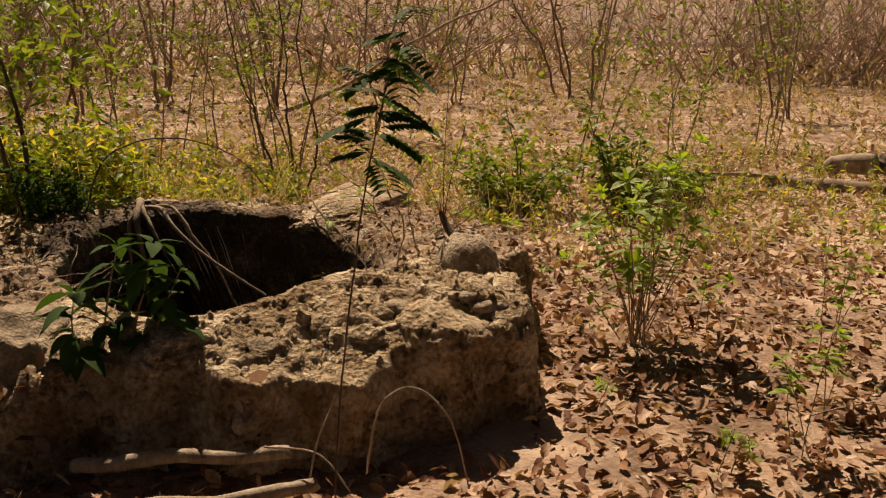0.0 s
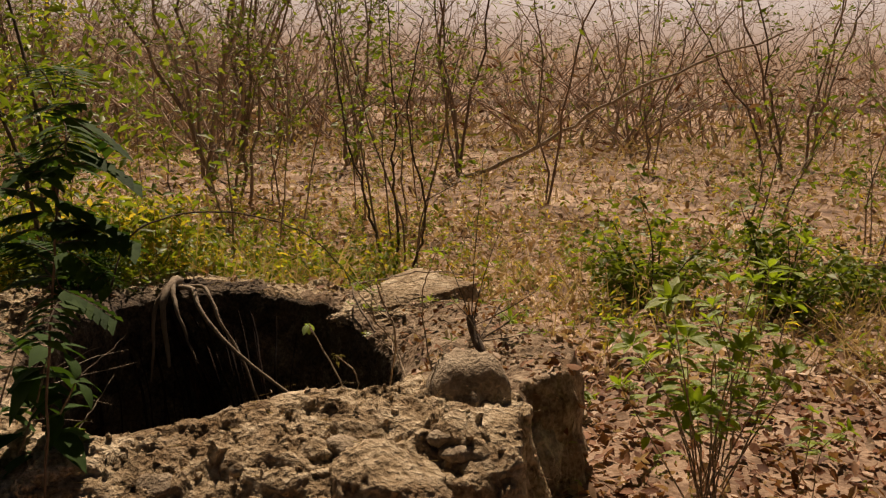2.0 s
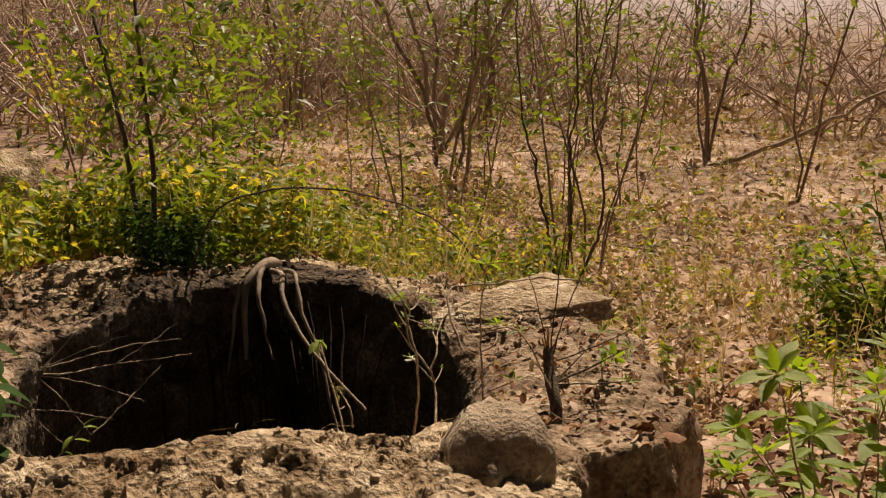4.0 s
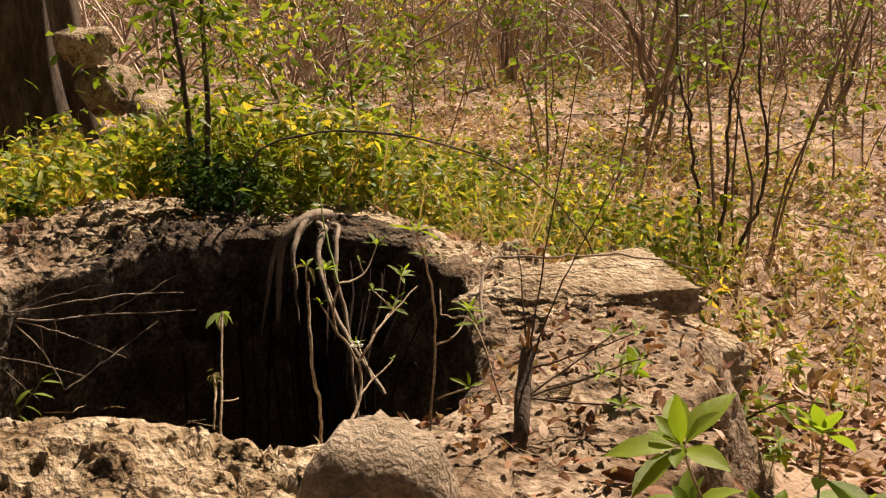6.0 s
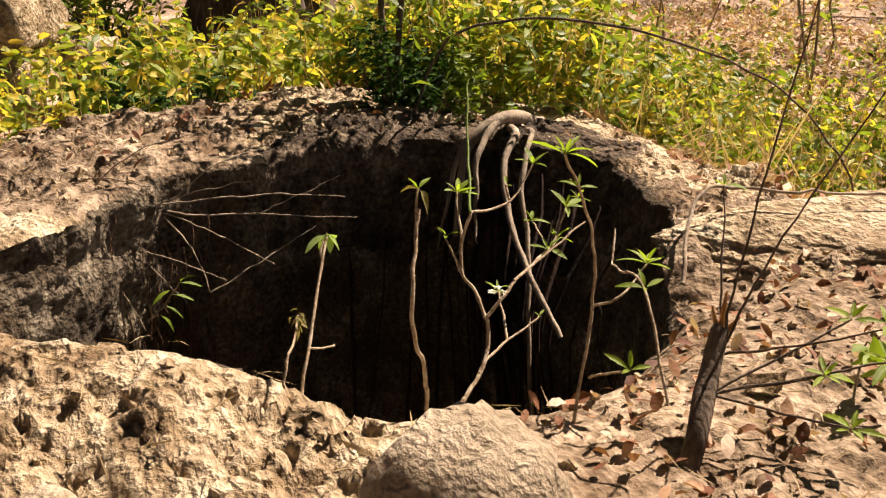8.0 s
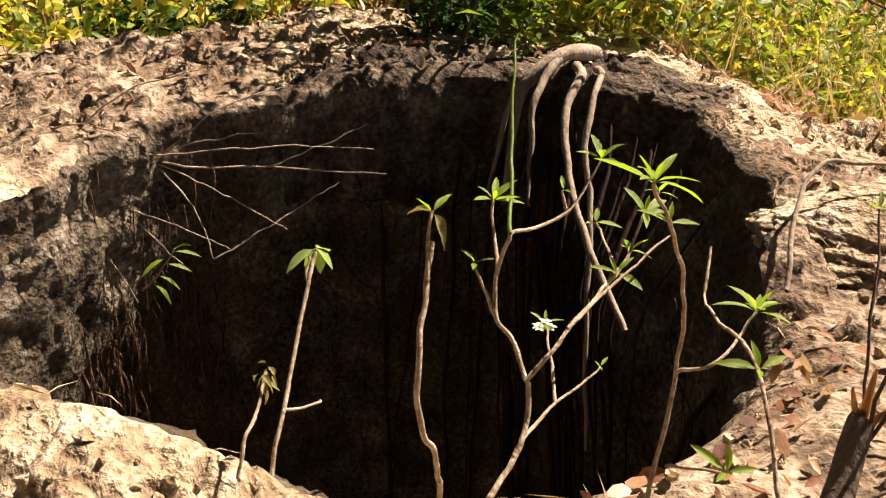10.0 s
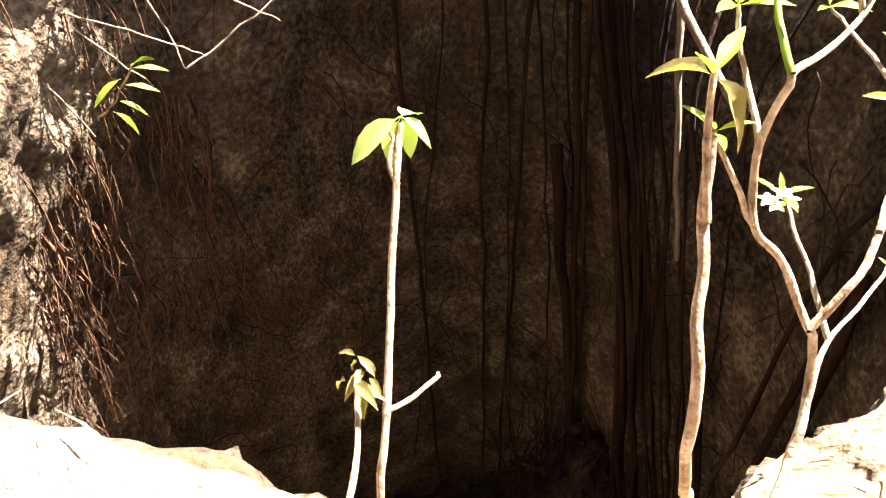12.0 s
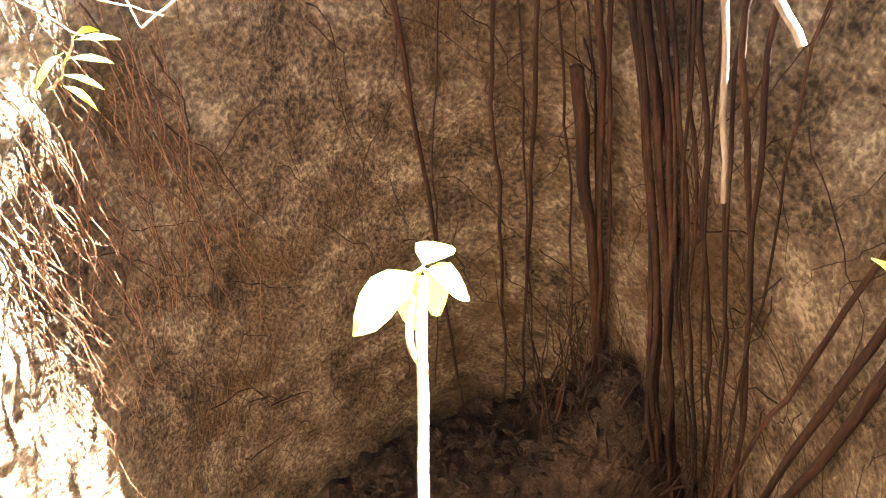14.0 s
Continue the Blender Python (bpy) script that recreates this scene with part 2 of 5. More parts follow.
DRYLEAF = material("dry leaf", [(0.07, 0.026, 0.013), (0.17, 0.068, 0.032), (0.29, 0.14, 0.072), (0.42, 0.255, 0.155), (0.6, 0.46, 0.35)], 12, 0.7, 0.3, 90, island=0.85, translucent=0.15)
PALELITTER = material("bleached dry leaf", [(0.2, 0.11, 0.065), (0.4, 0.25, 0.16), (0.57, 0.4, 0.28), (0.7, 0.56, 0.43)], 12, 0.75, 0.3, 90, island=0.85, translucent=0.15)
BARK = material("dark bark", [(0.035, 0.025, 0.018), (0.1, 0.07, 0.048), (0.19, 0.14, 0.1)], 14, 0.9, 0.7, 90, stretch=(1, 1, 0.25))
TREEBARK = material("grey-brown bark", [(0.1, 0.065, 0.045), (0.23, 0.165, 0.115), (0.38, 0.3, 0.225)], 10, 0.9, 0.6, 70, stretch=(1, 1, 0.25), obj=0.4)
PALEBARK = material("pale bark", [(0.16, 0.11, 0.075), (0.3, 0.23, 0.16), (0.44, 0.36, 0.27)], 16, 0.85, 0.5, 90, stretch=(1, 1, 0.25))
STEM = material("tan stem bark", [(0.17, 0.105, 0.06), (0.34, 0.25, 0.16), (0.52, 0.43, 0.32)], 30, 0.8, 0.5, 120)
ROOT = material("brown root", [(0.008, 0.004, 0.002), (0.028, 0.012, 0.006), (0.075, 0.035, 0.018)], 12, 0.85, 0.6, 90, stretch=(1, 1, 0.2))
STRAW = material("dry grass", [(0.26, 0.17, 0.09), (0.42, 0.3, 0.17), (0.55, 0.44, 0.28)], 6, 0.8, 0.0, 50, island=0.8, translucent=0.25)
CREEPER = material("reddish creeper", [(0.06, 0.03, 0.016), (0.14, 0.075, 0.042), (0.24, 0.145, 0.085)], 12, 0.8, 0.4, 90)
TWIG = material("bare twig", [(0.24, 0.16, 0.12), (0.44, 0.32, 0.24), (0.64, 0.53, 0.44)], 8, 0.85, 0.0, 50, island=0.8, translucent=0.1)

# ---- plan ----
HUB = np.array([-1.1, 4.75])
MOUTH = [(-0.24, 4.47), (-0.26, 4.72), (-0.31, 4.95), (-0.46, 5.25), (-0.7, 5.5), (-1.1, 5.76), (-1.5, 5.84), (-1.84, 5.58), (-1.98, 5.32), (-1.99, 5.0), (-1.95, 4.6), (-1.75, 4.2), (-1.55, 3.95), (-1.4, 3.8), (-1.1, 3.62), (-0.84, 3.76), (-0.64, 3.95), (-0.5, 4.08), (-0.37, 4.22), (-0.3, 4.3)]
SHAFT = [(-0.25, 4.5), (-0.2, 4.8), (-0.38, 5.2), (-0.7, 5.42), (-1.2, 5.47), (-1.77, 5.43), (-1.95, 5.2), (-1.95, 4.6), (-1.76, 4.12), (-1.5, 3.85), (-1.1, 3.55), (-0.75, 3.7), (-0.5, 4.0), (-0.38, 4.25)]
OUTER = [(0.42, 5.4), (0.46, 4.7), (0.46, 4.35), (0.36, 3.9), (0.12, 3.56), (-0.15, 3.36), (-0.6, 3.34), (-1.3, 3.25), (-1.9, 3.2), (-2.6, 3.5), (-2.9, 4.3), (-2.9, 5.4), (-2.6, 6.2), (-1.5, 6.5), (-0.6, 6.4), (0.0, 6.1), (0.25, 5.8)]


def polar(poly):
    d = np.array(poly) - HUB
    a, r = np.arctan2(d[:, 1], d[:, 0]), np.hypot(d[:, 0], d[:, 1])
    o = np.argsort(a)
    a, r = a[o], r[o]
    a, r = np.concatenate([a - 2 * np.pi, a, a + 2 * np.pi]), np.tile(r, 3)
    return lambda q: np.interp(q, a, r)


R_MOUTH, R_SHAFT, R_OUTER = polar(MOUTH), polar(SHAFT), polar(OUTER)


def ground_z(x, y):
    x, y = np.asarray(x, float), np.asarray(y, float)
    p = np.stack([x, y, np.zeros_like(x)], -1).reshape(-1, 3)
    z = -0.025 * np.clip(y - 5, 0, 12) + (0.03 * fbm(p * 0.7, 3) + 0.012 * fbm(p * 5, 2)).reshape(x.shape)
    z = z + 0.12 * fbm(p * 0.08 + 3, 2).reshape(x.shape) * step(12, 30, np.hypot(x, y))
    back = np.exp(-(((x + 2.3) / 1.7) ** 2 + ((y - 5.6) / 1.3) ** 2) ** 1.5) * 0.47
    return z + back


def rim_z(x, y):
    """Top of the stone rim without its small relief."""
    x, y = np.asarray(x, float), np.asarray(y, float)
    dx, dy = x - HUB[0], y - HUB[1]
    a, r = np.arctan2(dy, dx), np.hypot(dx, dy)
    lip = np.clip((r - R_MOUTH(a)) / np.maximum(R_OUTER(a) - R_MOUTH(a), 0.05), 0, 1)
    top = 0.5 + 0.09 * np.exp(-((x + 0.3) ** 2 + (y - 4.05) ** 2) / 0.28) - 0.16 * lip * step(4.2, 3.6, y)
    top = top - 0.07 * np.exp(-((x + 0.27) ** 2 + (y - 4.4) ** 2) / 0.02)
    top = top - 0.15 * np.exp(-np.clip(r - R_MOUTH(a), 0, 9) / 0.12) * step(4.5, 4.75, y) * step(-0.9, -0.4, x)
    edge = R_OUTER(a) + 0.06 * np.sin(a * 9) + 0.04 * np.sin(a * 23 + 1)
    soft = 0.12 + 0.35 * step(-1.0, -2.0, x) + 0.35 * step(5.4, 6.0, y)
    return top, step(0, 1, (edge - r) / soft + 0.35)


# ---- ground ----
def axis_steps(lo, hi, fine, far):
    inner = list(np.arange(lo, hi, fine))
    d, up, down = fine, [hi], [lo]
    while up[-1] < far:
        d *= 1.13
        up.append(up[-1] + d)
    d = fine
    while down[-1] > -far:
        d *= 1.13
        down.append(down[-1] - d)
    return np.array(down[::-1][:-1] + inner + up)


gx, gy = axis_steps(-3.5, 3.2, 0.035, 900), axis_steps(2.0, 9.0, 0.035, 900)
GX, GY = np.meshgrid(gx, gy)
GZ = ground_z(GX, GY)
nx, ny = len(gx), len(gy)
ii, jj = np.meshgrid(np.arange(ny - 1), np.arange(nx - 1), indexing="ij")
quads = np.stack([ii * nx + jj, ii * nx + jj + 1, (ii + 1) * nx + jj + 1, (ii + 1) * nx + jj], -1).reshape(-1, 4)
cx, cy = (gx[:-1] + gx[1:]) / 2, (gy[:-1] + gy[1:]) / 2
CX, CY = np.meshgrid(cx, cy)
hole = np.hypot(CX - HUB[0], CY - HUB[1]) < R_MOUTH(np.arctan2(CY - HUB[1], CX - HUB[0])) + 0.12
ground = new("ground", mesh_data("ground", np.stack([GX, GY, GZ], -1).reshape(-1, 3), quads[~hole.ravel()], SOIL))
tagged(ground, "brown earth with dry leaf litter and dust", "ground", kind="structure")

# ---- stone rim and shaft of the pit ----
NA = 640
ang = np.linspace(-np.pi, np.pi, NA, endpoint=False)
unit = np.stack([np.cos(ang), np.sin(ang)], 1)
jag = 0.035 * fbm(np.stack([np.cos(ang) * 3, np.sin(ang) * 3, 0 * ang], 1), 4) + 0.015 * fbm(np.stack([np.cos(ang) * 14, np.sin(ang) * 14, 0 * ang], 1), 3)
mouth_r = R_MOUTH(ang) + jag


def relief(p):
    """Broken, ledged limestone: tilted blocks, worn ledges and pits."""
    warp = np.stack([fbm(p * 6, 3), fbm(p * 6 + 9, 3), fbm(p * 6 + 5, 3)], 1)
    d1, d2, cid = cells(p * (2.6, 3.4, 5.0) + 0.35 * warp)
    e1, e2, cid2 = cells(p * (7, 10, 12) + 0.7 * warp)
    h = 0.05 * (cid - 0.5) * step(0.0, 0.12, d2 - d1) - 0.03 * (1 - step(0, 0.05, d2 - d1))
    h = h + 0.02 * (cid2 - 0.5) * step(0, 0.12, e2 - e1) + 0.045 * fbm(p * (2.2, 3.2, 3), 3)
    k = h / 0.03 + 0.25 * warp[:, 0] + 0.6 * fbm(p * 2 + 4, 2)
    ledge = (np.floor(k) + step(0.86, 1.0, k - np.floor(k))) * 0.03
    crack = -0.016 * step(0.09, 0.0, np.abs(fbm(p * (6, 9, 9) + 8, 3))) * step(-0.3, 0.2, fbm(p * 2.5 + 1, 2))
    return 0.35 * h + 0.65 * ledge + crack + 0.007 * np.abs(fbm(p * 16, 3)) + 0.0045 * fbm(p * 45, 3)


rows = []
NR = 120
for k in range(NR):
    s = (k / (NR - 1)) ** 1.1
    reach = R_OUTER(ang) - mouth_r + 0.25
    r = mouth_r + s * reach
    x, y = HUB[0] + unit[:, 0] * r, HUB[1] + unit[:, 1] * r
    top, mask = rim_z(x, y)
    low = ground_z(x, y) - 0.09
    p = np.stack([x, y, 0.3 * top], 1)
    z = low + (np.maximum(top, low + 0.02) + relief(p) * (0.45 + 0.55 * step(0, 0.16, s * reach)) * (1 - 0.6 * step(-0.45, -0.2, x) * step(4.5, 4.75, y)) - low) * mask
    z = z - 0.03 * np.exp(-s * reach / 0.03)
    rows.append(np.stack([x, y, z], 1))
rim_grid = np.array(rows)
flank = rim_grid[14:].reshape(-1, 3)
push = (0.035 * fbm(flank * (5, 5, 8), 3) + 0.018 * np.abs(fbm(flank * (14, 14, 18), 3))).reshape(NR - 14, NA, 1)
rim_grid[14:, :, :2] += unit[None] * push * step(50, 85, np.arange(14, NR))[:, None, None]


def grid_faces(n, m, flip=False):
    i, j = np.meshgrid(np.arange(n - 1), np.arange(m), indexing="ij")
    j2 = (j + 1) % m
    f = np.stack([i * m + j, (i + 1) * m + j, (i + 1) * m + j2, i * m + j2], -1).reshape(-1, 4)
    return f[:, ::-1] if flip else f


rim = new("stone_rim", mesh_data("stone_rim", rim_grid.reshape(-1, 3), grid_faces(NR, NA), LIME))
rim.data.materials.append(SHADED_EARTH)
rim.data.materials.append(CRUMBS)
mid = (rim_grid[:-1] + rim_grid[1:]).reshape(-1, 3) / 2
inland = np.hypot(mid[:, 0] - HUB[0], mid[:, 1] - HUB[1]) - R_MOUTH(np.arctan2(mid[:, 1] - HUB[1], mid[:, 0] - HUB[0]))
blot = fbm(mid * 5, 3)
# Far-left rim: dark soil with the bushes' shade put into its colour.
earth_shade = (step(-1.0, -1.7, mid[:, 0]) * step(4.5, 5.1, mid[:, 1]) * step(0.5, 0.1, inland) + 0.35 * blot) > 0.5
crumbly = (step(-0.5, -0.25, mid[:, 0]) * step(4.45, 4.6, mid[:, 1]) + 0.75 * step(-1.3, -1.0, mid[:, 0]) * step(5.1, 5.3, mid[:, 1]) + step(-1.3, -1.8, mid[:, 0]) * step(5.0, 4.4, mid[:, 1]) * 0.8 + 0.4 * blot) > 0.5
rim.data.polygons.foreach_set("material_index", np.where(earth_shade, 1, np.where(crumbly, 2, 0)).astype(np.int32))
tagged(rim, "rough broken limestone rim around the open pit", "rock ledge", kind="structure")

FLOOR_Z = -2.5
rows = [rim_grid[0]]
NW = 170
for k in range(1, NW):
    depth = (k / (NW - 1)) ** 1.15 * 3.2
    mixw = float(np.clip(depth / 0.95, 0, 1))
    r = mouth_r * (1 - mixw) + (R_SHAFT(ang) + 0.25 * jag) * mixw + 0.05 * depth * step(0.2, 1.5, depth) * step(-2.0, -1.2, ang) * step(1.0, 0.2, ang)
    z = rim_grid[0][:, 2] * (1 - step(0, 0.4, depth)) + 0.46 * step(0, 0.4, depth) - depth
    p = np.stack([HUB[0] + unit[:, 0] * r, HUB[1] + unit[:, 1] * r, z], 1)
    bumpy = 0.018 * fbm(p * 2.2, 3) + 0.014 * fbm(p * 9, 3) + (1 - step(0.1, 0.6, depth)) * 0.3 * relief(p * (1, 1, 1.5))
    rows.append(p + np.concatenate([unit * bumpy[:, None], np.zeros((NA, 1))], 1))
wall_grid = np.array(rows)
shaft = new("pit_wall", mesh_data("pit_wall", wall_grid.reshape(-1, 3), grid_faces(NW, NA, True), PITWALL))
shaft.data.materials.append(SHADED_EARTH)
mid = (wall_grid[:-1] + wall_grid[1:]).reshape(-1, 3) / 2
# Upper far-left wall gets the same soil-and-shade colour below the lip.
earth_shade = (step(-0.1, 0.25, mid[:, 2]) * step(-0.9, -1.5, mid[:, 0]) * step(4.4, 4.9, mid[:, 1]) + 0.35 * fbm(mid * 5, 3)) > 0.5
shaft.data.polygons.foreach_set("material_index", earth_shade.astype(np.int32))
tagged(shaft, "weathered plastered stone wall of the deep pit", "wall", kind="structure")

rows = []
for k in range(60):
    r = (R_SHAFT(ang) + 0.3) * (1 - k / 59)
    x, y = HUB[0] + unit[:, 0] * r, HUB[1] + unit[:, 1] * r
    rows.append(np.stack([x, y, FLOOR_Z + 0.05 * fbm(np.stack([x, y, 0 * x], 1) * 4, 3) + 0.9 * np.exp(-((x + 1.3) ** 2 + (y - 5.45) ** 2) / 0.12) + 0.06 * fbm(np.stack([x, y, 0 * x], 1) * 11, 3)], 1))
floor_grid = np.array(rows)
pit_floor = new("pit_floor", mesh_data("pit_floor", floor_grid.reshape(-1, 3), grid_faces(60, NA, True), HUMUS))
tagged(pit_floor, "dark humus floor heaped at the bottom of the pit", "floor", kind="structure")


def surface_z(x, y):
    """Ground or rim, whichever is higher."""
    x, y = np.asarray(x, float), np.asarray(y, float)
    g = ground_z(x, y)
    top, mask = rim_z(x, y)
    low = g - 0.09
    r = low + (np.maximum(top, low + 0.02) - low) * mask
    return np.maximum(g, r)


def in_pit(x, y, margin=0.0):
    return np.hypot(x - HUB[0], y - HUB[1]) < R_MOUTH(np.arctan2(y - HUB[1], x - HUB[0])) + margin


# ---- rocks ----
def rock_mesh(name, size, seed, mat, blocky=0.0, detail=4, chips=9):
    bm = bmesh.new()
    bmesh.ops.create_icosphere(bm, subdivisions=detail, radius=1.0)
    v = np.array([q.co for q in bm.verts])
    v *= (1 + blocky * (0.82 / np.abs(v).max(1) - 1))[:, None]
    cuts = np.random.default_rng(seed)
    for _ in range(chips):
        n = cuts.normal(size=3)
        n /= np.linalg.norm(n)
        d = v @ n - cuts.uniform(0.62, 0.85)
        v -= np.clip(d, 0, None)[:, None] * n * 0.85
    v *= 1 + (0.12 * fbm(v * 1.6 + seed, 3) + 0.05 * fbm(v * 7 + seed, 3) + (0.05 if detail > 4 else 0.02) * np.abs(fbm(v * 11 + 3 * seed, 3)))[:, None]
    v *= size
    for q, c in zip(bm.verts, v):
        q.co = c
    me = bpy.data.meshes.new(name)
    bm.to_mesh(me)
    bm.free()
    me.polygons.foreach_set("use_smooth", [True] * len(me.polygons))
    me.materials.append(mat)
    return me


def rock(name, place, size, turn, seed, label, mat=LIME, tilt=(0, 0), group="", detail=4, blocky=0.0, chips=9):
    ob = new(name, rock_mesh(name, size, seed, mat, blocky, detail, chips))
    ob.matrix_world = pose(*place, tilt[0], tilt[1], turn)
    return tagged(ob, label, "rock", group)


rock("boulder", (0.13, 4.38, 0.395), (0.18, 0.21, 0.3), 25, 3, "rounded grey boulder on the pit's rim", BOULDER, detail=4, chips=2)
rock("boulder", (0.33, 4.74, 0.12), (0.15, 0.28, 0.22), 10, 5, "dark weathered stone at the rim's corner", BOULDER, detail=5)
rock("stone", (-1.06, 3.62, 0.42), (0.12, 0.09, 0.08), 30, 8, "small pale stone on the pit's rim")
rock("stone", (-0.86, 3.7, 0.41), (0.06, 0.05, 0.05), 10, 9, "small pale stone on the pit's rim")
rock("rock", (0.02, 3.72, 0.4), (0.2, 0.2, 0.14), 40, 14, "wedge-shaped limestone block bedded in the rim", detail=5)
rock("rock", (-0.95, 3.5, 0.3), (0.28, 0.16, 0.14), 12, 17, "mossy limestone block bedded in the rim", detail=5)
rock("rock", (-1.75, 3.55, 0.3), (0.35, 0.26, 0.24), 65, 19, "dark limestone block beside the pit", BOULDER, detail=5)
rock("rock_slab", (-0.64, 5.98, 0.46), (0.5, 0.33, 0.1), 60, 21, "flat pale limestone slab beside the pit", detail=6, tilt=(2, -3), blocky=0.6)
rock("rock_slab", (-0.36, 6.1, 0.24), (0.42, 0.32, 0.17), 58, 22, "undercut limestone block below the slab", detail=5, blocky=0.5)


# ---- plant helpers ----
def frame_of(base, way, up):
    y = Vector(way).normalized()
    x = y.cross(Vector(up))
    if x.length < 1e-3:
        x = y.cross(Vector((1, 0.3, 0.2)))
    x.normalize()
    z = x.cross(y)
    return Matrix(((x.x, y.x, z.x, base[0]), (x.y, y.y, z.y, base[1]), (x.z, y.z, z.z, base[2]), (0, 0, 0, 1)))


def blade_mesh(name, ratio, droop, fold, mat, wave=0.0):
    """One leaf of length 1 along +y, with a midrib fold, a droop and a wavy edge."""
    st = [(0, 0.05), (0.1, 0.06), (0.16, 0.3), (0.3, 0.74), (0.5, 1.0), (0.7, 0.86), (0.87, 0.46), (1.0, 0.02)]
    v = []
    for i, (t, w) in enumerate(st):
        z = -droop * t * t
        for c in (-1, -0.5, 0, 0.5, 1):
            v.append((c * 0.5 * ratio * w, t, z + fold * 0.5 * ratio * w * abs(c) + wave * math.sin(i * 2.3 + c) * w * abs(c)))
    f = [[r * 5 + c, r * 5 + c + 1, (r + 1) * 5 + c + 1, (r + 1) * 5 + c] for r in range(len(st) - 1) for c in range(4)]
    return mesh_data(name, v, f, mat)


BROAD = [blade_mesh("leaf", r, d, f, LEAFOBJ, 0.012) for r, d, f in ((0.42, 0.2, 0.25), (0.45, 0.38, 0.18), (0.37, 0.12, 0.4))]
LANCE = [blade_mesh("leaf", r, d, f, LEAFOBJ, 0.01) for r, d, f in ((0.27, 0.22, 0.4), (0.3, 0.4, 0.3), (0.24, 0.08, 0.6))]
# Drooping plant's shade is put into its leaf colour, darker than BROAD.
DROOP = [blade_mesh("leaf", r, d, f, DARKSHADELEAF, 0.012) for r, d, f in ((0.5, 0.75, 0.2), (0.55, 0.95, 0.15), (0.48, 0.6, 0.3))]
OVAL = [blade_mesh("leaf", r, d, f, PALELEAF, 0.01) for r, d, f in ((0.58, 0.2, 0.25), (0.54, 0.3, 0.2))]
WITHER = [blade_mesh("leaf", r, d, f, WITHERED, 0.06) for r, d, f in ((0.4, 0.9, 0.9), (0.35, 0.6, 1.1))]
DRYBLADE = [blade_mesh("leaf", r, d, f, DRYLEAF, 0.05) for r, d, f in ((0.45, 0.3, 0.7), (0.4, -0.3, 0.9), (0.5, 0.5, 0.5))]


def leaf(parent, kind, base, way, length, up=(0, 0, 1), label=""):
    ob = part("leaf", kind[int(rng.integers(len(kind)))], parent, label)
    ob.matrix_local = frame_of(base, way, up) @ Matrix.Scale(length, 4)
    return ob


def rosette(parent, kind, node, axis, count, length, spread=0.7):
    """Leaves set round the tip of a twig."""
    ax = Vector(axis).normalized()
    side = ax.orthogonal().normalized()
    start = rng.uniform(0, 6.28)
    for i in range(count):
        a = start + i * 2.4
        out = Matrix.Rotation(a, 3, ax) @ side
        s = spread * (0.35 + 0.9 * (i + 1) / count)
        way = ax * (1.15 - s) + out * s
        leaf(parent, kind, node, way, length * rng.uniform(0.6, 1.1) * (0.55 + 0.45 * (i + 1) / count), ax - way * 0.2)


def rel(p, o):
    return (p[0] - o[0], p[1] - o[1], p[2] - o[2])


def twig_mesh(name, lines, mat, wob=0.004, sides=7):
    """lines: (points, radius at the start, radius at the end)."""
    s = Soup()
    for i, (pts, r0, r1) in enumerate(lines):
        c = smooth_line(pts, max(8, 6 * len(pts)))
        c[1:-1] = wobble(c, wob, min(22, 0.16 / r0), i + len(pts))[1:-1]
        n = len(c)
        r = np.linspace(r0, r1, n) * (1 + (0.12 if r0 < 0.05 else 0.22) * fbm(c * min(60, 0.4 / r0), 3))
        s.tube(c, r, sides)
    return s.data(name, mat)


# ---- plants growing on the pit's rim ----
o = (-0.14, 4.5, 0.5)
NODES = dict(base=(-0.139, 4.49, 0.5), fork=(-0.248, 4.616, 0.641), a=(-0.314, 4.595, 0.712), b=(-0.337, 4.605, 0.767), c=(-0.34, 4.622, 0.825), d=(-0.412, 4.629, 0.842), e=(-0.36, 4.58, 0.775), f=(-0.42, 4.81, 0.88), g=(-0.267, 4.686, 0.7), h=(-0.38, 4.84, 0.7), i=(-0.44, 4.92, 0.765), j=(-0.45, 4.91, 0.69), k=(-0.211, 4.598, 0.57), l=(-0.267, 4.681, 0.57), m=(-0.397, 4.73, 0.618), n=(-0.296, 4.773, 0.593), o=(-0.48, 4.69, 0.9), p=(-0.62, 4.76, 1.02), q=(-0.55, 5.03, 0.735), r=(-0.38, 4.735, 0.82), s=(-0.395, 4.735, 0.85), t=(-0.54, 4.9, 0.7), u=(-0.33, 4.79, 0.71), v=(-0.38, 4.93, 0.75))
K = {k: rel(v, o) for k, v in NODES.items()}
plant = thing("flowering_shrub", "forked pale-stemmed shrub with green leaves and white flowers on the rim", "shrub", o)
part("stem", twig_mesh("stem", [([K["base"], K["k"], K["fork"]], 0.0048, 0.0039), ([K["fork"], (K["fork"][0] - 0.045, K["fork"][1] - 0.004, K["fork"][2] + 0.045), K["a"], K["b"], K["c"]], 0.0038, 0.003), ([K["fork"], K["g"], K["h"], K["i"]], 0.0038, 0.0023)], STEM), plant)
for line in ("ae", "bd", "crf", "rs", "hj", "ht", "iq", "guv", "kln", "lm"):
    part("twig", twig_mesh("twig", [([K[q] for q in line], 0.0031, 0.0018)], STEM), plant)
part("twig", twig_mesh("twig", [([K["c"], K["o"], K["p"]], 0.0035, 0.0018)], LEAF), plant, "long thin green shoot")
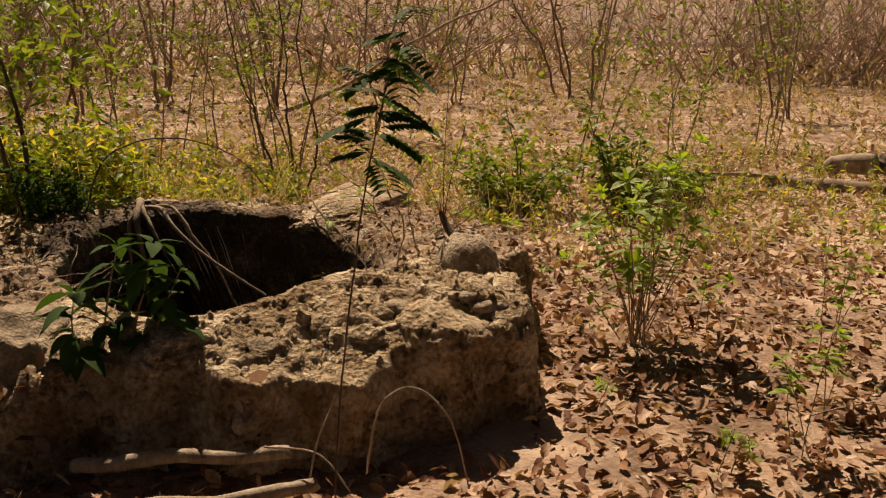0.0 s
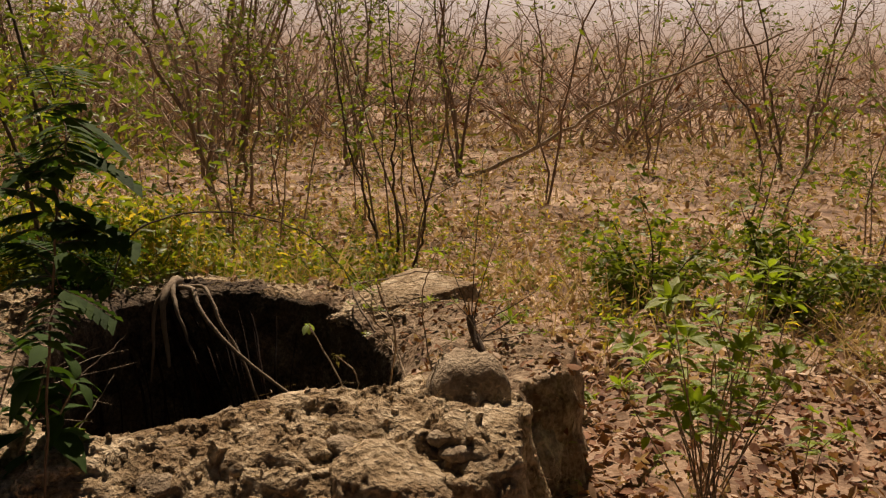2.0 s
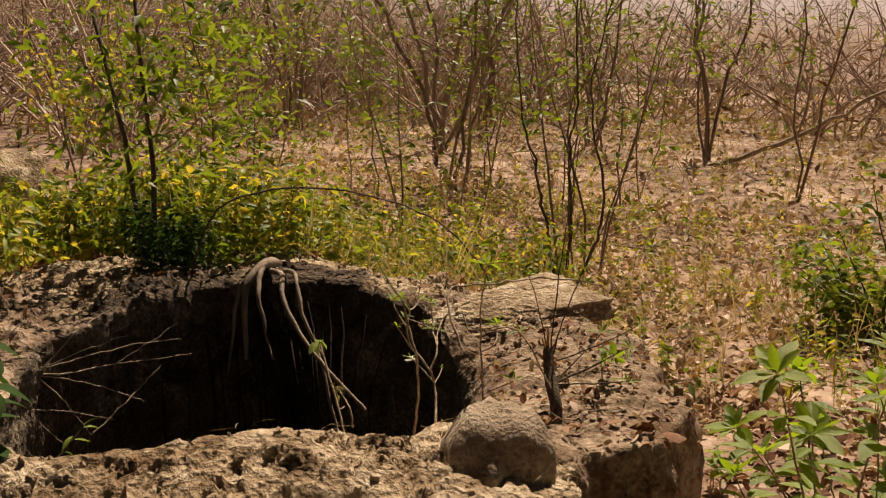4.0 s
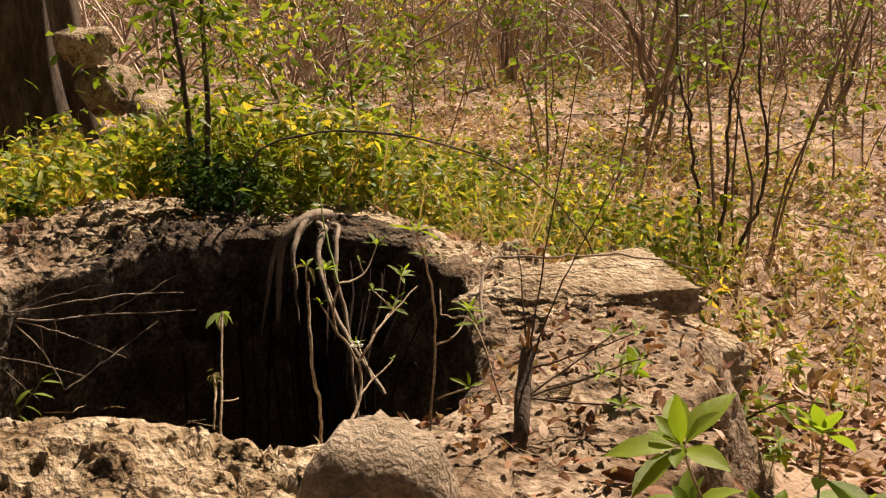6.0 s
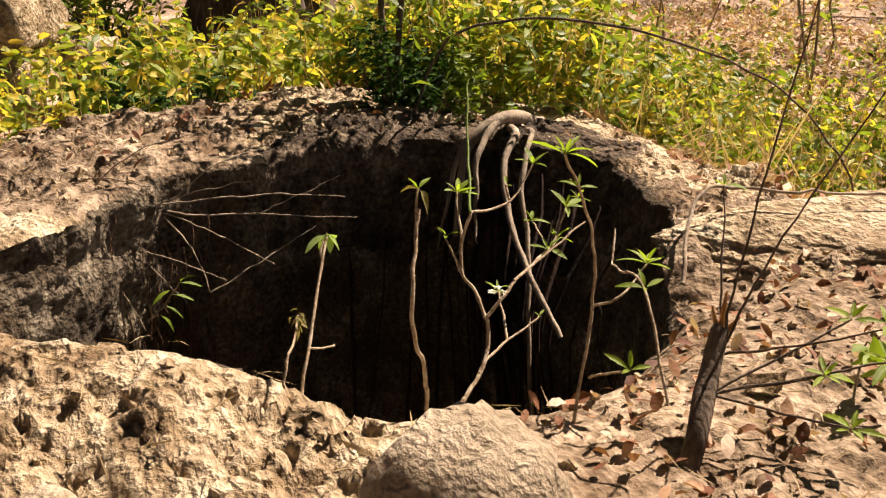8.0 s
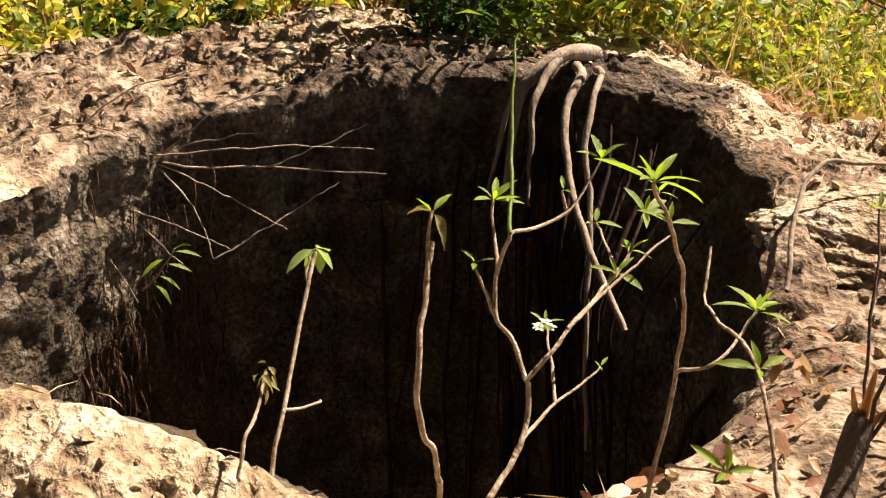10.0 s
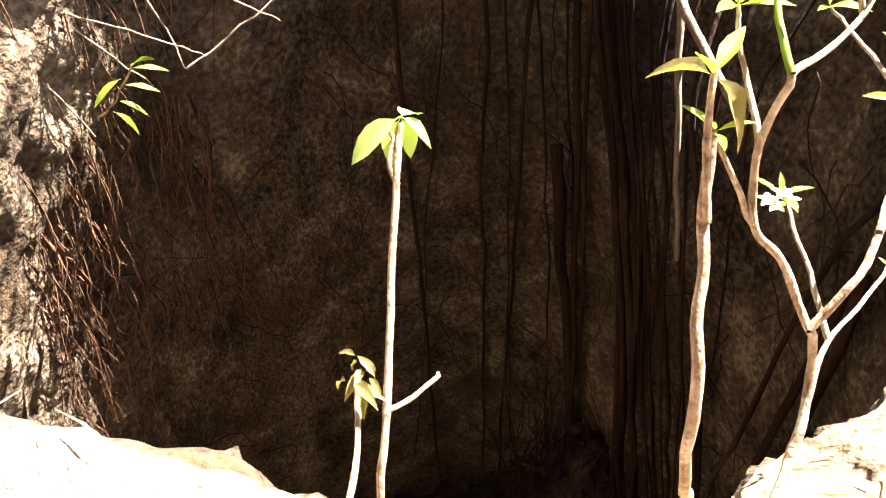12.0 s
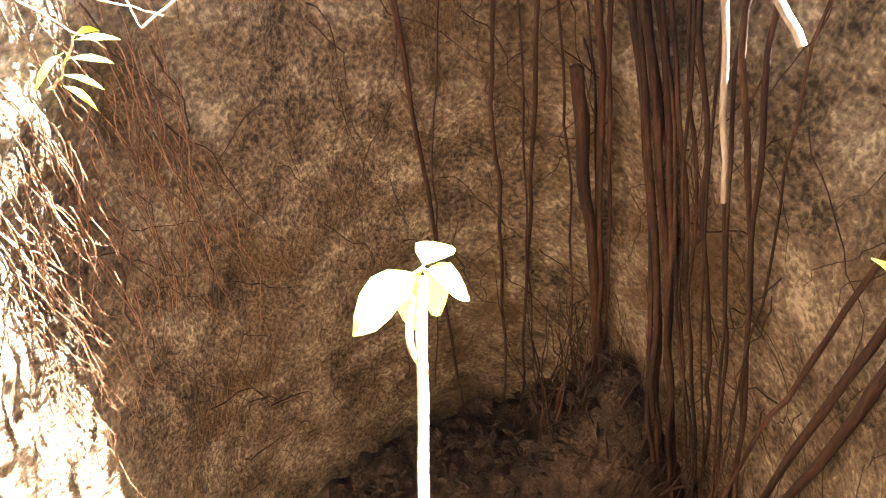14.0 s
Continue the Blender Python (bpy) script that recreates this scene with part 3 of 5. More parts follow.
for q, n, ln in (("d", 7, 0.065), ("f", 7, 0.07), ("i", 8, 0.06), ("e", 4, 0.045), ("h", 5, 0.055), ("n", 3, 0.022), ("m", 5, 0.035), ("j", 5, 0.055), ("q", 5, 0.05), ("t", 5, 0.045), ("s", 2, 0.03)):
    rosette(plant, LANCE, K[q], (rng.uniform(-0.3, 0.3), rng.uniform(-0.3, 0.3), 1), n, ln, 0.75)
PETAL = material("white petal", [(0.75, 0.73, 0.68), (0.85, 0.84, 0.8)], 20, 0.6, 0.0, 80, translucent=0.25)
petal = blade_mesh("petal", 0.6, 0.3, 0.3, PETAL)
for dx, dy, dz in ((0, 0, 0), (0.006, -0.012, -0.006), (-0.008, -0.008, -0.012), (0.004, 0.008, -0.01)):
    flower = part("flower", twig_mesh("flower", [([(0, 0, 0), (0, 0, 0.006)], 0.0015, 0.002)], PETAL), plant, "small white flower")
    flower.location = (K["m"][0] + dx, K["m"][1] + dy, K["m"][2] + dz)
    for a in range(5):
        pt = part("petal", petal, flower)
        pt.matrix_local = frame_of((0, 0, 0.004), (math.cos(a * 1.257), math.sin(a * 1.257), 0.35), (0, 0, 1)) @ Matrix.Scale(0.011, 4)

o = (-0.16, 4.41, 0.52)
bent = thing("bent_plant", "bent tan stem with two withered leaves on the rim", "shrub", o)
part("stem", twig_mesh("stem", [([rel(p, o) for p in ((-0.225, 4.495, 0.42), (-0.2, 4.465, 0.55), (-0.186, 4.45, 0.615), (-0.175, 4.43, 0.66), (-0.18, 4.423, 0.756), (-0.225, 4.45, 0.82), (-0.26, 4.47, 0.88))], 0.0044, 0.0035)], STEM, 0.003), bent)
part("twig", twig_mesh("twig", [([rel(p, o) for p in ((-0.235, 4.455, 0.84), (-0.255, 4.462, 0.88), (-0.272, 4.474, 0.915))], 0.0028, 0.002)], STEM, 0.001), bent)
for w in ((-0.5, -0.3, 0.1), (0.6, 0.2, -0.2), (0.1, -0.4, 0.5), (-0.2, 0.4, 0.4)):
    leaf(bent, WITHER if w[2] < 0.3 else LANCE, rel((-0.272, 4.474, 0.912), o), w, 0.036)

o = (-0.24, 4.25, 0.56)
leafy = thing("leafy_stem", "single upright pale stem topped by two broad green leaves", "plant", o)
part("stem", twig_mesh("stem", [([rel(p, o) for p in ((-0.3, 4.25, 0.45), (-0.345, 4.28, 0.53), (-0.381, 4.304, 0.577), (-0.45, 4.345, 0.648), (-0.532, 4.398, 0.736))], 0.0038, 0.0032)], STEM, 0.002), leafy)
part("twig", twig_mesh("twig", [([rel(p, o) for p in ((-0.381, 4.304, 0.577), (-0.39, 4.33, 0.563), (-0.409, 4.365, 0.556))], 0.0028, 0.002)], STEM), leafy)
part("twig", twig_mesh("twig", [([rel(p, o) for p in ((-0.5, 4.378, 0.7), (-0.518, 4.376, 0.715), (-0.53, 4.386, 0.732))], 0.0028, 0.002)], STEM), leafy)
tip = rel((-0.534, 4.399, 0.741), o)
for w, ln in (((-0.1, -0.8, -0.35), 0.058), ((0.2, -0.5, -0.75), 0.045), ((0.3, 0.62, -0.55), 0.042), ((-0.5, 0.6, -0.3), 0.04), ((0.4, 0.2, -0.8), 0.04)):
    leaf(leafy, OVAL, tip, w, ln)

o = (-0.27, 4.22, 0.58)
wilt = thing("withered_sprout", "small withered sprout with curled yellow-brown leaves", "plant", o)
part("stem", twig_mesh("stem", [([rel(p, o) for p in ((-0.26, 4.215, 0.575), (-0.28, 4.23, 0.62), (-0.31, 4.25, 0.63), (-0.37, 4.28, 0.655))], 0.003, 0.0022)], STEM), wilt)
for i in range(14):
    leaf(wilt, WITHER, rel((-0.37 + rng.normal(0, 0.007), 4.28 + rng.normal(0, 0.007), 0.65 + rng.normal(0, 0.009)), o), ways(1, -0.9, 0.7)[0], rng.uniform(0.012, 0.026))

o = (-0.09, 4.73, 0.44)
rimplant = thing("rim_shrub", "slender shrub with lance-shaped green leaves on the rim", "shrub", o)
N2 = {k: rel(v, o) for k, v in dict(r0=(-0.09, 4.73, 0.42), r1=(-0.16, 4.8, 0.67), r2=(-0.16, 4.78, 0.82), r3=(-0.11, 4.7, 0.94), r4=(-0.065, 4.635, 1.02), r5=(-0.13, 4.84, 0.7), r6=(-0.17, 4.93, 0.735), q0=(0.12, 4.76, 0.62), q1=(-0.02, 4.8, 0.77), q2=(-0.3, 4.95, 0.69), q3=(-0.345, 4.985, 0.74), q4=(-0.2, 4.88, 0.72), w0=(-0.12, 4.78, 0.54), w1=(-0.03, 4.8, 0.6)).items()}
part("stem", twig_mesh("stem", [([N2[q] for q in ("r0", "r1", "r2", "r3", "r4")], 0.0036, 0.0022)], STEM), rimplant)
for line in (("r1", "r5", "r6"), ("q0", "q1", "q4", "q2"), ("q2", "q3"), ("w0", "w1")):
    part("twig", twig_mesh("twig", [([N2[q] for q in line], 0.003, 0.002)], STEM), rimplant)
for q, n, ln in (("r4", 8, 0.07), ("r6", 10, 0.07), ("q1", 4, 0.06), ("r3", 4, 0.06), ("w1", 4, 0.055)):
    rosette(rimplant, LANCE, N2[q], (rng.uniform(-0.4, 0.4), rng.uniform(-0.4, 0.4), 0.8), n, ln, 0.8)

# stump with a split top and thin shoots
o = (0.11, 4.84, 0.46)
stump = thing("stump", "dark broken sapling stump with split orange wood and thin shoots", "stump", o)
part("trunk", twig_mesh("trunk", [([rel(p, o) for p in ((0.12, 4.83, 0.42), (0.1, 4.86, 0.52), (0.04, 4.93, 0.6), (0.01, 4.97, 0.67))], 0.024, 0.016)], BARK, 0.004, 10), stump)
SPLIT = material("split wood", [(0.3, 0.13, 0.04), (0.5, 0.25, 0.08), (0.6, 0.38, 0.16)], 30, 0.7, 0.4, 90, stretch=(1, 1, 0.2))
for p in ((0.0, 4.98, 0.74), (-0.01, 4.96, 0.71), (0.03, 4.99, 0.7)):
    part("splinter", twig_mesh("splinter", [([rel((0.01, 4.97, 0.65), o), rel(p, o)], 0.009, 0.002)], SPLIT, 0.001, 5), stump, "torn orange wood splinter")
for p, q in (((0.02, 5.0, 0.95), (0.04, 5.05, 1.4)), ((0.06, 5.02, 0.85), (0.14, 5.12, 1.15)), ((-0.04, 5.0, 0.78), (-0.12, 5.05, 0.9)), ((0.18, 4.98, 0.72), (0.3, 5.02, 0.8))):
    part("shoot", twig_mesh("shoot", [([rel((0.02, 4.96, 0.62), o), rel(p, o), rel(q, o)], 0.003, 0.0013)], BARK), stump)
    rosette(stump, LANCE, rel(q, o), (0.2, 0, 1), 4, 0.05)
for p in ((0.18, 5.06, 0.64), (0.24, 5.14, 0.68), (0.12, 5.18, 0.7), (0.28, 5.02, 0.6)):
    part("shoot", twig_mesh("shoot", [([rel((0.06, 4.91, 0.57), o), rel(p, o)], 0.003, 0.002)], BARK), stump)
    rosette(stump, LANCE, rel(p, o), (0.1, -0.1, 0.6), 7, 0.06, 0.9)

# ---- broad-leaved shrub that the path passes ----
def leafy_shrub(name, label, place, nodes, kind, length, per, thick=0.006, mat=STEM, category="shrub", group=""):
    ob = thing(name, label, category, place, group)
    for nd_ in nodes:
        p = np.array(nd_, float)
        mid = p * 0.5 + np.array([0, 0, 0.06]) + rng.normal(0, 0.03, 3)
        part("stem", twig_mesh("stem", [([(rng.normal(0, 0.03), rng.normal(0, 0.03), -0.04), mid, p], thick, thick * 0.4)], mat), ob)
        for u in (0.45, 0.6, 0.75, 0.88):
            q = mid * (1 - (u - 0.5) * 2) + p * (u - 0.5) * 2 if u > 0.5 else mid * u * 2
            for _ in range(3):
                w = ways(1, -0.15, 0.45)[0]
                leaf(ob, kind, q, w, length * rng.uniform(0.6, 1.0))
        rosette(ob, kind, tuple(p), tuple(p - mid), per, length, 0.8)
    return ob


o = (1.08, 4.72, 0.0)
leafy_shrub("green_shrub", "bright green broad-leaved shrub growing from the leaf litter", o, [rel(p, o) for p in ((0.88, 4.27, 0.98), (1.41, 5.0, 1.08), (0.95, 4.42, 0.8), (1.2, 4.8, 0.95), (1.05, 4.9, 0.75), (0.8, 4.7, 0.6), (1.3, 4.6, 0.7), (1.2, 5.05, 0.6), (0.7, 4.85, 0.45), (1.0, 4.55, 0.5), (1.35, 4.9, 0.85), (1.1, 4.62, 0.98), (0.9, 4.95, 0.6), (1.25, 4.75, 1.02), (0.75, 4.55, 0.72), (1.45, 4.75, 0.72), (1.05, 4.75, 0.85), (1.3, 5.1, 0.9), (0.85, 4.8, 0.82), (1.15, 4.5, 0.75))], BROAD, 0.115, 10, 0.0045)
for place, tops, ln in (((1.49, 4.95, 0), ((0.0, 0.0, 0.38), (0.15, 0.05, 0.3)), 0.1), ((1.5, 3.5, 0), ((0.05, 0.1, 0.5), (-0.1, 0.0, 0.4), (0.25, 0.1, 0.75)), 0.09), ((2.05, 4.6, 0), ((0.05, 0.0, 0.55), (0.0, 0.1, 0.75), (0.2, 0.0, 0.7)), 0.09), ((0.7, 5.9, 0), ((0.0, 0.05, 0.14),), 0.07), ((0.45, 5.75, 0), ((0.0, 0.0, 0.16), (0.06, 0.03, 0.12)), 0.08), ((0.2, 6.1, 0.1), ((0.0, 0.0, 0.16),), 0.08), ((0.75, 3.9, 0), ((0.0, 0.05, 0.12),), 0.06), ((1.15, 3.3, 0), ((0.0, 0.05, 0.14), (0.08, 0, 0.1)), 0.07), ((0.5, 6.9, -0.05), ((0.0, 0.0, 0.25), (0.1, 0.1, 0.2)), 0.09), ((0.15, 5.25, 0.38), ((0.0, 0.0, 0.1),), 0.06), ((1.75, 3.9, 0), ((0, 0, 0.3), (0.1, 0.1, 0.36)), 0.09)):
    leafy_shrub("seedling", "young seedling with a few broad green leaves in the litter", (place[0], place[1], float(surface_z(place[0], place[1]))), tops, BROAD, ln, 5, 0.003, STEM, "seedling", "seedlings in the litter")
o = (-1.3, 3.38, 0.2)
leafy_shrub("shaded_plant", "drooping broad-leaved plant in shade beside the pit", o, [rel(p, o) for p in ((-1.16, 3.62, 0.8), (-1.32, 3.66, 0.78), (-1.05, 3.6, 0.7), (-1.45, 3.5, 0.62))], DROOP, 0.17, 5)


# ---- bushes, herbs and grass ----
def bush(name, label, place, size, count, mat, leaf_len, stems=9, seed=1, category="bush", group=""):
    ob = thing(name, label, category, place, group)
    tips, s = [], Soup()
    for k in range(stems):
        w = ways(1, 0.25, 0.95)[0] * np.array(size) * rng.uniform(0.6, 1.0)
        pts = np.array([[0, 0, -0.05], w * 0.45 + rng.normal(0, 0.04, 3), w])
        line = wobble(smooth_line(pts, 9), 0.03, 5, k)
        line[0] = pts[0]
        s.tube(line, np.linspace(0.008, 0.002, 9) * (0.6 + 0.6 * size[2]), 5)
        tips.append(line[3:])
    part("stem", s.data("stem", BARK), ob)
    tips = np.concatenate(tips)
    base = tips[rng.integers(len(tips), size=count)] + rng.normal(0, 0.09, (count, 3)) * np.array(size)
    base[:, 2] = np.maximum(base[:, 2], 0.01)
    w = ways(count, -0.5, 0.6)
    v, f = leaf_soup(base, w, ways(count, 0.4, 1.0), leaf_len * rng.uniform(0.5, 1.2, count), leaf_len * rng.uniform(0.25, 0.5, count), 0.3, 0.3, coarse=True)
    part("foliage", mesh_data("foliage", v, f, mat), ob)
    return ob


def on_ground(x, y, dz=0.0):
    return (x, y, float(surface_z(x, y)) + dz)


bush("dark_bush", "dense dark green bush on the pit's far rim", on_ground(-2.36, 5.42), (0.3, 0.26, 0.4), 900, DARKSHADELEAF, 0.055, 16)
bush("fern_bush", "feathery green bush with small leaves behind the pit", on_ground(-2.6, 5.75), (0.7, 0.36, 0.36), 2000, LEAF, 0.05, 24)
bush("green_bush", "bright green bush beyond the leaf litter", on_ground(0.75, 8.8), (0.75, 0.6, 1.15), 1000, LEAF, 0.11, 20)
bush("green_bush", "bright green leafy bush in the clearing", on_ground(1.75, 8.6), (0.7, 0.5, 1.1), 900, LEAF, 0.11, 18)
bush("green_bush", "low green bush at the edge of the clearing", on_ground(2.5, 9.0), (0.7, 0.5, 0.6), 700, LEAF, 0.09, 12)
bush("low_bush", "low leafy bush growing against the rim", on_ground(-3.2, 6.1), (0.8, 0.6, 0.6), 1000, LEAF, 0.08, 14)
bush("low_bush", "low dark leafy bush in the shade", on_ground(-3.3, 4.6), (0.5, 0.5, 0.5), 700, DARKSHADELEAF, 0.08, 12)
bush("low_bush", "leafy green bush beside the big trunk", on_ground(-7.3, 4.9), (0.9, 0.7, 1.2), 1300, LEAF, 0.1, 16)
bush("vine_mat", "trailing leafy vine over the flat slab", on_ground(-0.1, 6.35, 0.05), (0.5, 0.3, 0.25), 160, LEAF, 0.08, 8)


def herbs(name, label, n, area, height, mats, leaf_len, per, seed, keep=None):
    """A patch of upright weeds: stems and leaves too many to count."""
    x, y = rng.uniform(area[0], area[1], n), rng.uniform(area[2], area[3], n)
    ok = ~in_pit(x, y, 0.28)
    if keep is not None:
        ok &= keep(x, y)
    x, y = x[ok], y[ok]
    n = len(x)
    z = surface_z(x, y)
    h = rng.uniform(height[0], height[1], n)
    lean = rng.normal(0, 0.18, (n, 2)) * h[:, None]
    base = np.stack([x, y, z - 0.02], 1)
    top = base + np.concatenate([lean, h[:, None]], 1)
    ob = tagged(new(name), label, "weeds", kind="stuff")
    w = top - base
    v, f = leaf_soup(base, w, ways(n, -0.2, 0.2), np.linalg.norm(w, axis=1), 0.008, 0.05, 0.9, coarse=True)
    part("stalks", mesh_data("stalks", v, f, STRAW), ob)
    for k, mat in enumerate(mats):
        m = n * per // len(mats)
        i = rng.integers(n, size=m)
        u = rng.uniform(0.2, 1.0, m)[:, None]
        b = base[i] * (1 - u) + top[i] * u
        v, f = leaf_soup(b, ways(m, -0.7, 0.5), ways(m, 0.3, 1.0), leaf_len * rng.uniform(0.5, 1.3, m), leaf_len * rng.uniform(0.25, 0.45, m), rng.uniform(0.0, 0.7, m), 0.3, coarse=True, oval=leaf_len > 0.062 and area[2] < 6.5)
        part("foliage", mesh_data("foliage", v, f, mat), ob)
    return ob


herbs("weeds", "dense green and yellowing weeds behind the pit", 1000, (-5.5, -1.2, 5.6, 8.6), (0.15, 0.65), (YELLOWLEAF, LEAF), 0.065, 15, 1, lambda x, y: (y > 5.9 + 0.3 * (x + 2)) & ~((x > -2.05) & (y < 7.0)))
herbs("weeds", "tall yellow-green weeds leaning over the pit's far rim", 330, (-3.9, -1.75, 5.65, 6.7), (0.3, 0.7), (YELLOWLEAF, LEAF), 0.07, 15, 7, lambda x, y: (y > 5.75 + 0.25 * (x + 2.2)) & (x < -2.0))
herbs("weeds", "yellowing weeds with drooping leaves beside the pit", 420, (-6.0, -2.7, 3.6, 6.0), (0.2, 0.6), (YELLOWLEAF, YELLOWLEAF, LEAF), 0.08, 13, 2)
herbs("weeds", "sparse green weeds in the dry clearing", 1000, (-6, 6, 6.8, 13), (0.1, 0.42), (LEAF, YELLOWLEAF), 0.065, 11, 3)
herbs("weeds", "sparse green weeds under the thin trees", 900, (-16, 12, 10, 24), (0.15, 0.7), (LEAF, YELLOWLEAF, DRYLEAF), 0.09, 9, 4)
herbs("weeds", "tiny green weeds scattered in the litter", 130, (-0.6, 3.2, 3.0, 7.5), (0.03, 0.1), (LEAF,), 0.03, 6, 5, lambda x, y: x > 0.45)


def grass(name, label, n, area, height, seed):
    x, y = rng.uniform(area[0], area[1], n), rng.uniform(area[2], area[3], n)
    clump = fbm(np.stack([x * 0.8, y * 0.8, 0 * x], 1), 2) > rng.uniform(-0.9, 0.7, n)
    ok = clump & ~in_pit(x, y, 0.3)
    x, y = x[ok], y[ok]
    n = len(x)
    b = np.stack([x, y, surface_z(x, y) - 0.01], 1)
    w = ways(n, 0.55, 1.0)
    v, f = leaf_soup(b, w, ways(n, -0.2, 0.2), rng.uniform(height[0], height[1], n), 0.006 + 0.0011 * np.clip(y - 6, 0, 20), rng.uniform(0, 0.5, n), 0.3, coarse=True)
    return tagged(new(name, mesh_data(name, v, f, STRAW)), label, "grass", kind="stuff")


grass("dry_grass", "thin dry straw-coloured grass in the clearing", 2800, (-9, 8, 6.8, 14), (0.1, 0.4), 1)
grass("dry_grass", "thin dry stalks standing behind the stone slab", 2600, (-2.5, 2.5, 6.2, 9.5), (0.15, 0.55), 3)
grass("dry_grass", "pale dry grass across the far clearing", 9000, (-24, 26, 13, 34), (0.2, 0.7), 2)


# ---- thin trees of the clearing ----
def bare_tree(name, label, place, height, stems, spread, thick, mat, leaves=0, leaf_mat=None, leaf_len=0.08, twigs=5, lean=(0, 0), category="tree", group="", leaf_low=0.25):
    ob = thing(name, label, category, place, group)
    tips = []
    for k in range(stems):
        a = rng.uniform(0, 6.28)
        out = np.array([math.cos(a), math.sin(a), 0]) * spread * rng.uniform(0.3, 1.0) + np.array([lean[0], lean[1], 0])
        h = height * rng.uniform(0.75, 1.05)
        pts = np.array([[0, 0, -0.1], out * 0.25 + [0, 0, h * 0.3], out * 0.6 + [0, 0, h * 0.65], out + [0, 0, h]]) + np.array([rng.normal(0, 0.03 * stems), rng.normal(0, 0.03 * stems), 0])
        n = 14
        line = wobble(smooth_line(pts, n), 0.08 * height / 3, 1.5, k + height + place[0])
        r = np.linspace(thick, thick * 0.3, n) * rng.uniform(0.7, 1.1)
        s = Soup()
        s.tube(line, r, 6)
        part("stem" if stems > 1 else "trunk", s.data("stem", mat), ob)
        for t in range(twigs):
            s = Soup()
            i = int(rng.integers(4, n - 1))
            w = ways(1, 0.1, 0.9)[0] * height * rng.uniform(0.1, 0.28)
            tw = wobble(smooth_line([line[i], line[i] + w * 0.5 + [0, 0, 0.02], line[i] + w], 6), 0.05, 2, t)
            s.tube(tw, np.linspace(r[i] * 0.5, 0.003, 6), 4)
            tips.append(tw[1:])
            for _ in range(2):
                j = int(rng.integers(2, 5))
                w2 = ways(1, -0.1, 0.9)[0] * height * rng.uniform(0.04, 0.12)
                t2 = np.array([tw[j], tw[j] + w2 * 0.5, tw[j] + w2 + [0, 0, 0.03]])
                s.tube(t2, [0.005, 0.004, 0.002], 3)
                tips.append(t2)
            part("twig", s.data("twig", mat), ob)
        tips.append(line[int(n * leaf_low):])
    if leaves:
        tips = np.concatenate(tips)
        b = tips[rng.integers(len(tips), size=leaves)] + rng.normal(0, 0.09, (leaves, 3))
        v, f = leaf_soup(b, ways(leaves, -0.7, 0.5), ways(leaves, 0.2, 1.0), leaf_len * rng.uniform(0.5, 1.2, leaves), leaf_len * rng.uniform(0.25, 0.5, leaves), 0.3, 0.3, coarse=True)
        part("foliage", mesh_data("foliage", v, f, leaf_mat), ob)
    return ob


G = "thin trees of the clearing"
for x, y, h, n, sp, th, lv, m in ((-1.1, 16.0, 5.5, 2, 1.2, 0.045, 90, TREEBARK), (-3.6, 20.4, 6.5, 4, 1.3, 0.06, 120, TREEBARK), (3.4, 23.7, 6.5, 6, 2.2, 0.06, 250, TREEBARK), (-7.9, 17.4, 6.5, 5, 2.4, 0.09, 160, TREEBARK), (-6.3, 21.0, 6, 5, 1.8, 0.06, 200, TREEBARK), (-13.0, 19.0, 7, 5, 2.2, 0.08, 400, TREEBARK), (0.3, 21.5, 5, 3, 1.0, 0.045, 120, TREEBARK), (-5.7, 14.0, 5, 3, 1.0, 0.05, 150, TREEBARK), (7.5, 20.0, 6, 4, 1.8, 0.05, 250, TREEBARK), (-10.5, 24.0, 8, 3, 1.5, 0.11, 300, TREEBARK)):
    bare_tree("bare_tree", "thin grey-brown tree with several bare stems in dry leaves", on_ground(x, y), h, n, sp * 1.5, th * 0.62, m, lv * (3 if x < -5 else 2), LEAF, 0.14, 10, group=G)
for x, y, h, n, lv in ((-5.1, 11.4, 3.2, 1, 150), (-5.75, 11.5, 3.4, 1, 120), (-3.0, 12.3, 4.2, 2, 220), (-2.55, 12.6, 4.0, 1, 160), (-1.63, 8.7, 2.6, 2, 60), (-1.5, 9.05, 2.8, 3, 60), (-3.1, 8.8, 2.2, 2, 100), (-8.0, 11.2, 3, 2, 260), (-6.6, 11.0, 3.6, 1, 200), (-5.1, 9.1, 2.8, 2, 220), (-2.9, 9.4, 2.4, 2, 40), (-2.6, 13.7, 4.2, 2, 220), (-4.4, 8.0, 2.6, 1, 200), (1.7, 10.5, 2.2, 3, 160), (3.0, 12.0, 2.6, 3, 200), (5.0, 14.5, 3, 4, 240), (-4.6, 13.2, 3.8, 2, 260), (-9.5, 14.0, 4.0, 3, 320), (-11.5, 12.5, 4.2, 3, 380), (-7.2, 8.6, 3.0, 2, 260)):
    bare_tree("sapling", "slender sapling with sparse small green leaves", on_ground(x, y), h, n, 0.9, 0.012, TREEBARK, int(lv * (1.8 if x < -4 else 1.5)), YELLOWLEAF if x < -7 else LEAF, 0.1, 5, category="sapling", group="slender saplings", leaf_low=0.35)

